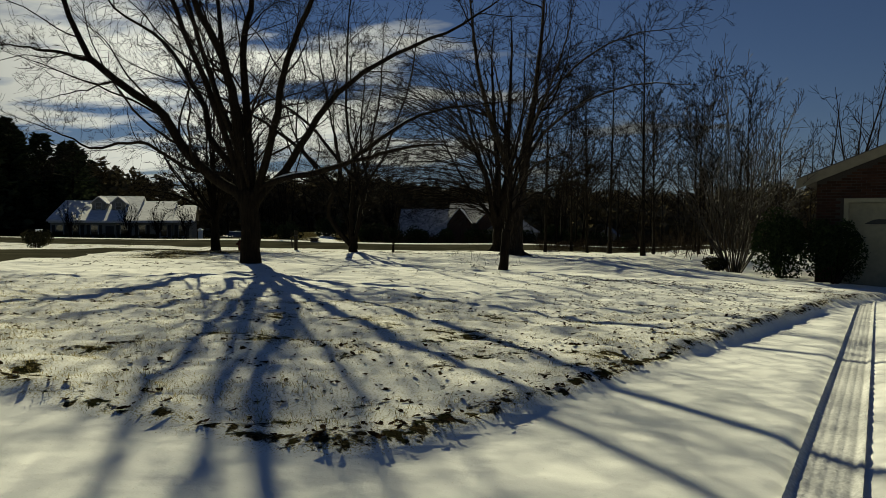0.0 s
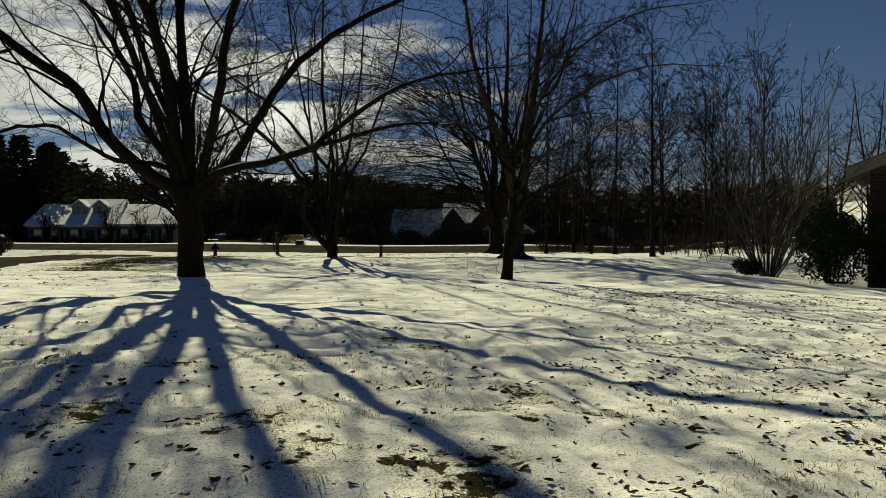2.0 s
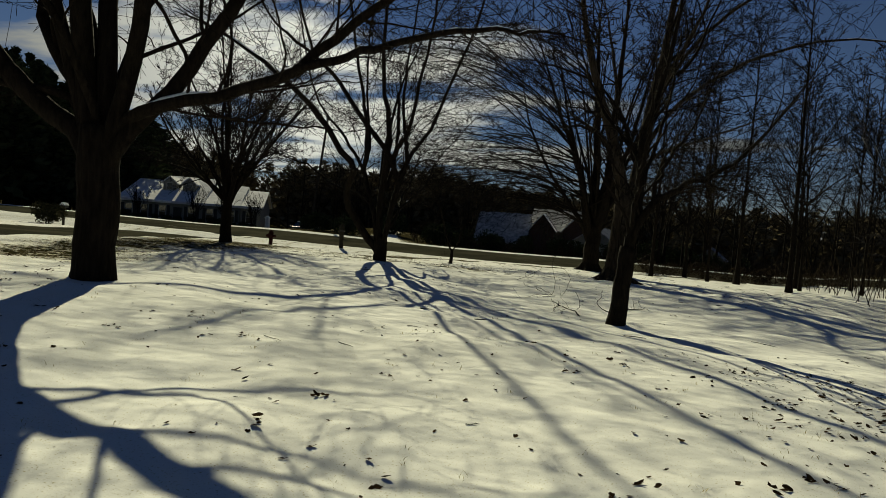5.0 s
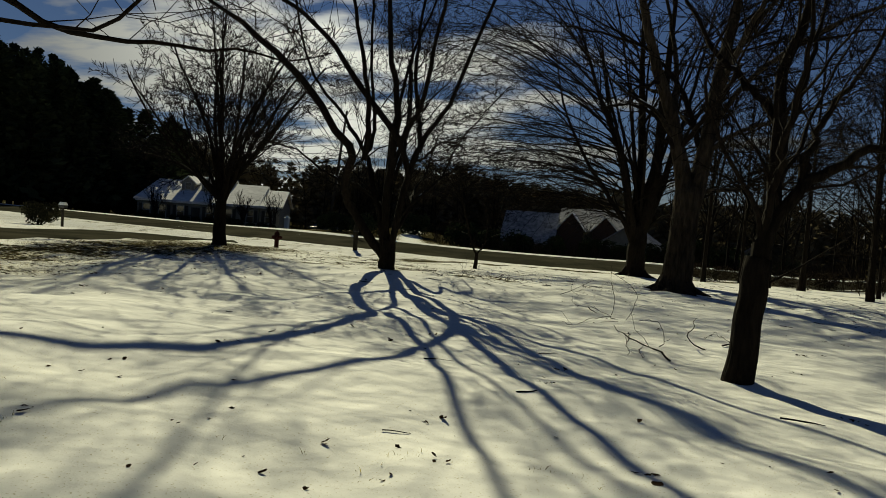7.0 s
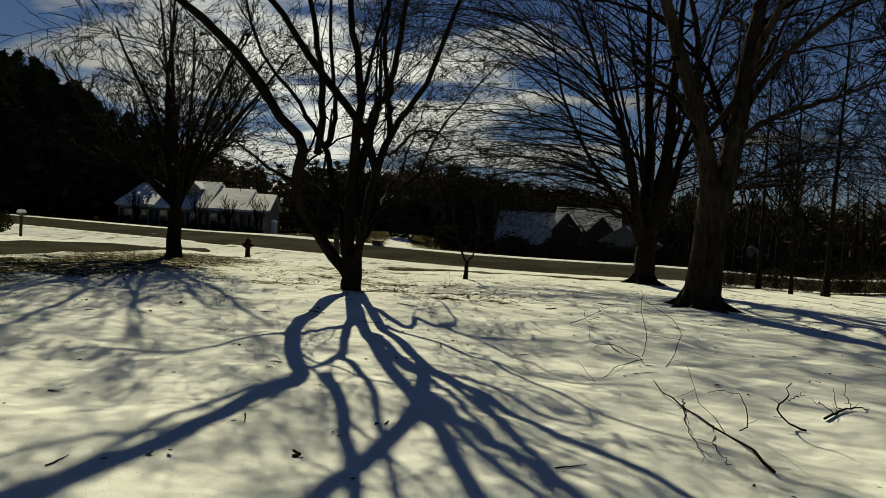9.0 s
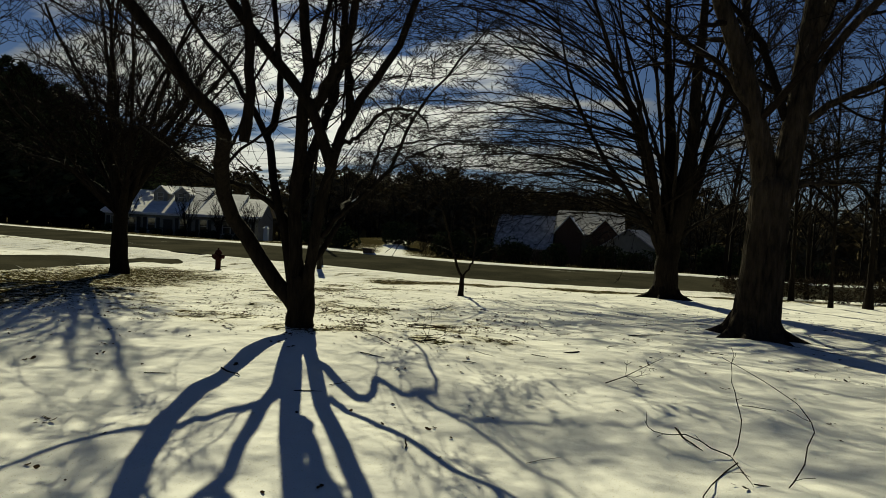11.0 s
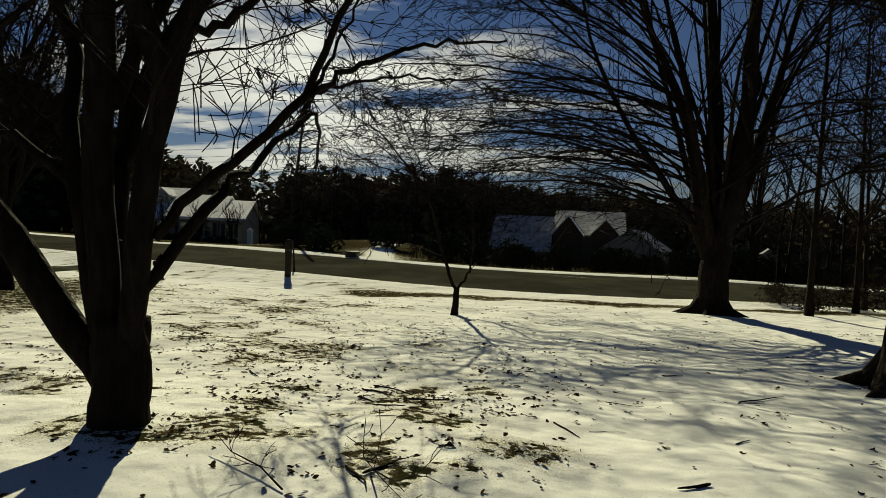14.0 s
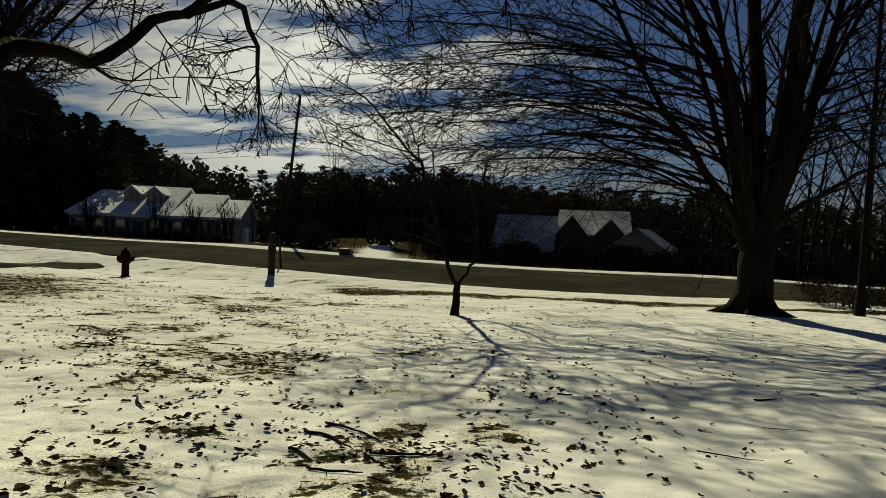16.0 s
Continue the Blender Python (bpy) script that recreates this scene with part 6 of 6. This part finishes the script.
# utility pole with wires
px, py = -22.2, 57.5
up_ = thing("utility_pole", px, py, gz(px, py) - 0.3, "leaning wooden utility pole carrying overhead wires", "utility pole")
top = Vector((1.0, 0.0, 10.1))
bm = bmesh.new()
cyl(bm, (0, 0, 0), top, 0.12, 0.085, 12)
part("pole", bm, POLE, up_)
bm = bmesh.new()
cyl(bm, top * 0.60 + Vector((0, -0.2, 0)), top * 0.60 + Vector((0.9, -0.25, 0.12)), 0.03, 0.03, 8)
part("bracket", bm, BLACK, up_)
for f, zo in ((0.93, 1.2), (0.72, 0.4), (0.66, 0.2), (0.62, 0.0)):
    for sg in (-1, 1):
        a = top * f
        e = Vector((sg * 60 * ROAD_D[0], sg * 60 * ROAD_D[1], a.z + (1.5 if sg < 0 else -0.5)))
        V, F = [], []
        pts = []
        for i in range(25):
            t = i / 24
            p = a.lerp(e, t)
            p.z -= 1.6 * 4 * t * (1 - t) * 0.5
            pts.append(p)
        tube(V, F, pts, [0.014] * 25, 4)
        part_me("wire", mesh_from("wire", V, F, BLACK), up_)


# ---------------------------------------------------------------- litter on the snow
R = random.Random(90)


def on_lawn(x, y):
    return lawn_edge(x, y) > 0.05 and road_s(x, y) < -0.3 and x > drive_edges(y)[0] + 0.2


def lawn_mask(x, y):
    return (lawn_edge(x, y) > 0.03) & (road_s(x, y) < -0.3) & (x > drive_edges(y)[0] + 0.2)


def scatter(count, seed, dens, x0, x1, y0, y1):
    """Places on the lawn, as thick as dens says."""
    g = np.random.default_rng(seed)
    n = count * 14
    x, y = g.uniform(x0, x1, n), g.uniform(y0, y1, n)
    keep = lawn_mask(x, y) & (g.random(n) < dens(x, y))
    x, y = x[keep][:count], y[keep][:count]
    return list(zip(x.tolist(), y.tolist(), ground_z(x, y).tolist()))


def leaf_thick(x, y):
    d = 0.03 + (0.05 + 0.17 * (1 - smooth01(x, -2.2, -0.8))) * smooth01(y, 17, 19) + 0.30 * np.exp(-(lawn_edge(x, y) / 0.3) ** 2)
    d = d + 0.75 * np.exp(-((x + 2.6) / 1.5) ** 2 - ((y - 20.0) / 1.4) ** 2) + 2.2 * patch_amount(x, y) + 0.45 * np.exp(-((x + 5.0) / 3.2) ** 2 - ((y - 22.5) / 3.2) ** 2)
    d = d + 0.35 * np.exp(-((x - drive_edges(y)[0] - 2.2) / 1.5) ** 2)
    return d * (0.10 + 1.6 * np.clip(vnoise(x, y, 0.6) - 0.25, 0, 1))


def leaf_near(x, y):
    near = 1 - 0.86 * smooth01(y, 3.2, 6.0) * (1 - 0.7 * smooth01(x, 1.2, 2.6))
    return (0.35 + 0.55 * smooth01(x, 0.8, 2.0) + 0.4 * np.exp(-(lawn_edge(x, y) / 0.25) ** 2)) * (0.25 + 1.0 * np.clip(vnoise(x, y, 0.42) - 0.35, 0, 1)) * near


def leaf_edge(x, y):
    return np.exp(-((lawn_edge(x, y) - 0.06) / 0.07) ** 2) * (0.15 + 0.85 * vnoise(x, y, 0.3))


V, F = [], []


def add_leaf(x, y, z, s):
    """A cupped, curled oval blade of ten corners."""
    a = R.uniform(0, 6.283)
    tip, roll, cup = R.uniform(-0.25, 0.35), R.uniform(-0.35, 0.35), R.uniform(0.15, 0.75)
    d, w = Vector((math.cos(a), math.sin(a), tip)), Vector((-math.sin(a), math.cos(a), roll))
    c = Vector((x, y, z + s * (0.10 + 0.9 * max(0.0, abs(tip) - 0.15))))
    slim = R.uniform(0.45, 0.75)
    i = len(V)
    V.append(c)
    for k in range(9):
        t = 6.283 * k / 9
        u, v = math.cos(t) * (1.15 if k == 0 else 1.0), math.sin(t) * slim
        u, v = u * R.uniform(0.6, 1.15), v * R.uniform(0.5, 1.2)
        V.append(c + d * s * u + w * s * v + Vector((0, 0, cup * s * (v * v * 1.3 + 0.35 * u * u))))
    F.extend((i, i + 1 + k, i + 1 + (k + 1) % 9) for k in range(9))


for spots, grown in ((scatter(6000, 1, leaf_thick, -12, 7, 8, 29.5), 1.12), (scatter(5600, 2, leaf_near, -5, 7, -0.4, 10.5), 1.0), (scatter(1500, 6, leaf_edge, -3, 6, -0.5, 8.0), 1.1)):
    for x, y, z in spots:
        big = R.random()
        for j in range(1 if big < (0.62 if grown == 1.12 else 0.9) else R.randint(2, 5)):
            sp = 0.0 if j == 0 else 0.035
            add_leaf(x + R.gauss(0, sp), y + R.gauss(0, sp), z, grown * R.uniform(0.006, 0.021) * (1.3 if big > 0.85 else 1.0))
tagged(new("fallen_leaves", mesh_from("fallen_leaves", V, F, LITTER)), "curled dead brown leaves scattered on the snow", "leaves", kind="stuff")


def tufts(spots, name, mat, label, hmin, hmax, nmin, nmax, wide):
    V, F = [], []
    for x, y, z in spots:
        for b in range(R.randint(nmin, nmax)):
            a = R.uniform(0, 6.283)
            h = R.uniform(hmin, hmax)
            bx, by = x + R.gauss(0, 0.022), y + R.gauss(0, 0.022)
            w = Vector((math.cos(a), math.sin(a), 0)) * R.uniform(0.0008, 0.0017) * wide
            lean = Vector((R.gauss(0, 0.5), R.gauss(0, 0.5), 0)) * h
            p = Vector((bx, by, z - 0.012))
            m = p + lean * 0.4 + Vector((0, 0, h * 0.65))
            i = len(V)
            V += [p - w, p + w, m + w * 0.8, m - w * 0.8, p + lean + Vector((0, 0, h))]
            F += [(i, i + 1, i + 2, i + 3), (i + 3, i + 2, i + 4)]
    tagged(new(name, mesh_from(name, V, F, mat)), label, "grass", kind="stuff")


def dens_dry(x, y):
    return smooth01(lawn_edge(x, y), 0.10, 0.22) * (0.03 + 0.9 * np.clip(1 - np.maximum(0, y - 1.5) / 4.5, 0, 1) + 0.25 * np.exp(-(lawn_edge(x, y) / 0.35) ** 2)) * (0.04 + 2.0 * np.clip(vnoise(x + 2, y, 0.4) - 0.45, 0, 1))


def dens_bare(x, y):
    return np.clip((grass_amount(x, y) - 0.26) / 0.12, 0, 1) * (0.06 + 0.94 * smooth01(lawn_edge(x, y), 0.10, 0.2))


tufts(scatter(7000, 3, dens_dry, -5, 7, -0.4, 10), "dry_grass", BLADES, "dry straw-coloured grass blades poking through snow", 0.010, 0.034, 4, 8, 1.2)
tufts(scatter(4000, 4, dens_bare, -5, 7, -0.4, 9), "winter_grass", BLADES_GREEN, "dull green grass blades showing through snow", 0.012, 0.020, 3, 7, 1.8)
tufts(scatter(7000, 5, dens_bare, -13, 6, 9, 33), "verge_grass", BLADES_GREEN, "dark tufts of winter grass showing through snow", 0.012, 0.024, 3, 7, 2.6)

# sticks and shed branches
V, F = [], []
for k in range(240):
    x, y = R.uniform(-9, 7), R.uniform(6, 29)
    if not on_lawn(x, y) or (y < 15 and R.random() < 0.7):
        continue
    a, L = R.gauss(0.25, 0.7), R.uniform(0.05, 0.28)
    pts = []
    for i in range(5):
        t = (i / 4 - 0.5) * L
        qx, qy = x + math.cos(a) * t + R.gauss(0, 0.004), y + math.sin(a) * t + R.gauss(0, 0.004)
        pts.append(Vector((qx, qy, gz(qx, qy) + 0.003 + R.uniform(0, 0.004))))
    r = R.uniform(0.002, 0.0055)
    tube(V, F, pts, [r, r, r * 0.9, r * 0.75, r * 0.4], 5)
for k, (x0, y0, x1, y1) in enumerate([(-2.83, 20.2, -2.54, 19.98), (-2.76, 19.88, -2.57, 19.75), (-2.41, 19.89, -2.13, 19.95), (-3.84, 20.36, -3.66, 20.2), (-2.55, 19.64, -2.32, 19.56),
                                      (-2.58, 20.27, -2.43, 20.09), (-0.65, 18.83, -0.8, 18.76), (-0.08, 21.02, 0.31, 21.54), (-2.81, 20.37, -2.56, 20.26), (0.03, 16.69, 0.18, 16.41), (-3.31, 16.8, -3.04, 16.57), (-2.13, 18.27, -1.98, 18.49), (-2.21, 18.33, -2.05, 18.1)]):
    pts = []
    L = math.hypot(x1 - x0, y1 - y0)
    for i in range(8):
        t = i / 7
        bow = L * (0.07 * math.sin(t * 3.1 + k) + R.gauss(0, 0.012))
        qx, qy = x0 + (x1 - x0) * t - (y1 - y0) / L * bow, y0 + (y1 - y0) * t + (x1 - x0) / L * bow
        pts.append(Vector((qx, qy, gz(qx, qy) + 0.006 + R.uniform(0, 0.004))))
    r = R.uniform(0.005, 0.008)
    tube(V, F, pts, [r * 0.8, r * 1.1, r, r * 1.05, r * 0.9, r * 0.8, r * 0.7, r * 0.4], 6)
tagged(new("fallen_sticks", mesh_from("fallen_sticks", V, F, TWIG)), "thin dark sticks lying on the snow", "sticks", kind="stuff")

def shed_branch(label, ways, seed):
    """A branch lying on the snow; ways of (x, y, height over the snow), the first its stem."""
    x, y = ways[0][0][:2]
    ob = thing("fallen_branch", x, y, gz(x, y), label, "branch", "shed branches")
    T = Tree(seed, levels=1, kids=(3,), spread=44, trop=(0.03, 0.05, 0.05), wig=(0.12, 0.2, 0.2), rmin=0.0016, ratio=(0.16, 0.3, 0.4), tip=0.35)
    for k, way in enumerate(ways):
        LV, LF = [], []
        T.follow(LV, LF, [(a - x, c - y, gz(a, c) - gz(x, y) + h) for a, c, h in way], 0.0085 if k == 0 else 0.0045, 3, wig=0.008, n=12, ends=False)
        part_me("stick", mesh_from("stick", LV, LF, TWIG, True), ob)
    tagged(part_me("twig", mesh_from("twig", T.tV, T.tF, TWIG), ob), "fine side twigs", kind="stuff")


shed_branch("large forked branch with upright arching twigs on the snow", (
    ((0.83, 13.4, 0.015), (0.77, 13.7, 0.015), (0.65, 14.12, 0.015), (0.52, 14.64, 0.015), (0.39, 15.14, 0.015), (0.33, 16.41, 0.015)),
    ((0.35, 16.43, 0.01), (0.38, 16.43, 0.23), (0.32, 16.43, 0.45), (0.3, 16.43, 0.66)),
    ((0.35, 15.88, 0.01), (0.52, 15.91, -0.0), (0.62, 15.96, 0.19), (0.61, 15.99, 0.37), (0.44, 16.04, 0.51), (0.2, 16.07, 0.63)),
    ((0.33, 16.41, 0.01), (0.12, 16.41, 0.07), (-0.11, 16.41, 0.07), (-0.17, 16.41, 0.19)),
    ((0.35, 16.3, 0.015), (0.12, 15.81, 0.015), (-0.05, 15.16, 0.015), (-0.22, 15.29, 0.015)),
    ((0.53, 14.64, 0.015), (0.49, 13.89, 0.015), (0.5, 13.34, 0.015)),
    ((0.65, 14.12, 0.015), (0.59, 13.6, 0.015), (0.63, 13.39, 0.015)),
    ((0.79, 14.07, 0.01), (0.82, 14.05, 0.07), (0.8, 14.02, 0.21), (0.71, 14.0, 0.25), (0.57, 13.97, 0.26)),
    ((0.53, 14.57, 0.01), (0.51, 14.57, 0.08))), 710)
shed_branch("small twiggy branch standing out of the snow", (
    ((1.24, 14.37, 0.01), (1.14, 14.37, 0.03), (1.06, 14.37, 0.12), (1.11, 14.37, 0.18), (1.12, 14.37, 0.3)),
    ((1.34, 15.23, 0.01), (1.4, 15.23, 0.04), (1.45, 15.23, 0.09))), 711)
shed_branch("small forked stick lying on the snow", (
    ((1.45, 14.74, 0.015), (1.7, 15.1, 0.015), (1.89, 15.21, 0.015)),
    ((1.58, 14.89, 0.01), (1.48, 14.89, 0.07), (1.4, 14.89, 0.1)),
    ((1.7, 15.1, 0.01), (1.63, 15.1, 0.04), (1.61, 15.1, 0.14)),
    ((1.75, 15.13, 0.01), (1.71, 15.13, 0.09), (1.69, 15.13, 0.2))), 712)

for k, (x, y, az, L) in enumerate([(-2.35, 18.0, 150, 0.6), (-0.4, 17.6, 20, 0.5), (-2.1, 18.3, 300, 0.6)]):
    T = Tree(700 + k, levels=2, kids=(6, 3), spread=50, trop=(0.03, 0.05, 0.05), wig=(0.16, 0.22, 0.2), rmin=0.0018)
    T.at = Vector((0, 40, 0))
    ob = thing("fallen_branch", x, y, gz(x, y), "shed twiggy branch lying on the snow", "branch", "shed branches")
    LV, LF = [], []
    T.grow(LV, LF, Vector((0, 0, 0.01)), aim(az, 12), L, 0.0055, 0)
    part_me("stick", mesh_from("stick", LV, LF, TWIG, True), ob)
    tagged(part_me("twig", mesh_from("twig", T.tV, T.tF, TWIG), ob), "fine side twigs", kind="stuff")


# the bricks of the garage's front that can be told apart
brick_me = bpy.data.meshes.new("brick")
bm = box_bm(-0.105, -0.010, -0.032, 0.105, 0.0, 0.032, bev=0.003)
bm.to_mesh(brick_me)
bm.free()
brick_me.materials.append(BRICKS)
half_me = bpy.data.meshes.new("brick")
bm = box_bm(-0.048, -0.010, -0.032, 0.048, 0.0, 0.032, bev=0.003)
bm.to_mesh(half_me)
bm.free()
half_me.materials.append(BRICKS)
count = 0
for row in range(60):
    z = g0 + 0.02 + row * 0.075
    for col in range(14):
        x = 0.108 + col * 0.22 + (0.11 if row % 2 else 0.0)
        for px, mesh in ((x, brick_me),) + (((0.050, half_me),) if row % 2 and col == 0 else ()):
            w = 0.105 if mesh is brick_me else 0.048
            top = ze + 0.415 * (px - w) if px < mx else zt
            in_door = px + w > dx0 - 0.005 and px - w < dx1 and z - 0.035 < dz1
            if in_door or z + 0.03 > top - 0.20 or count >= 298:
                continue
            ob = new("brick", mesh)
            ob.parent = front_wall
            ob.matrix_local = Matrix.Translation((px, gy0, z))
            count += 1
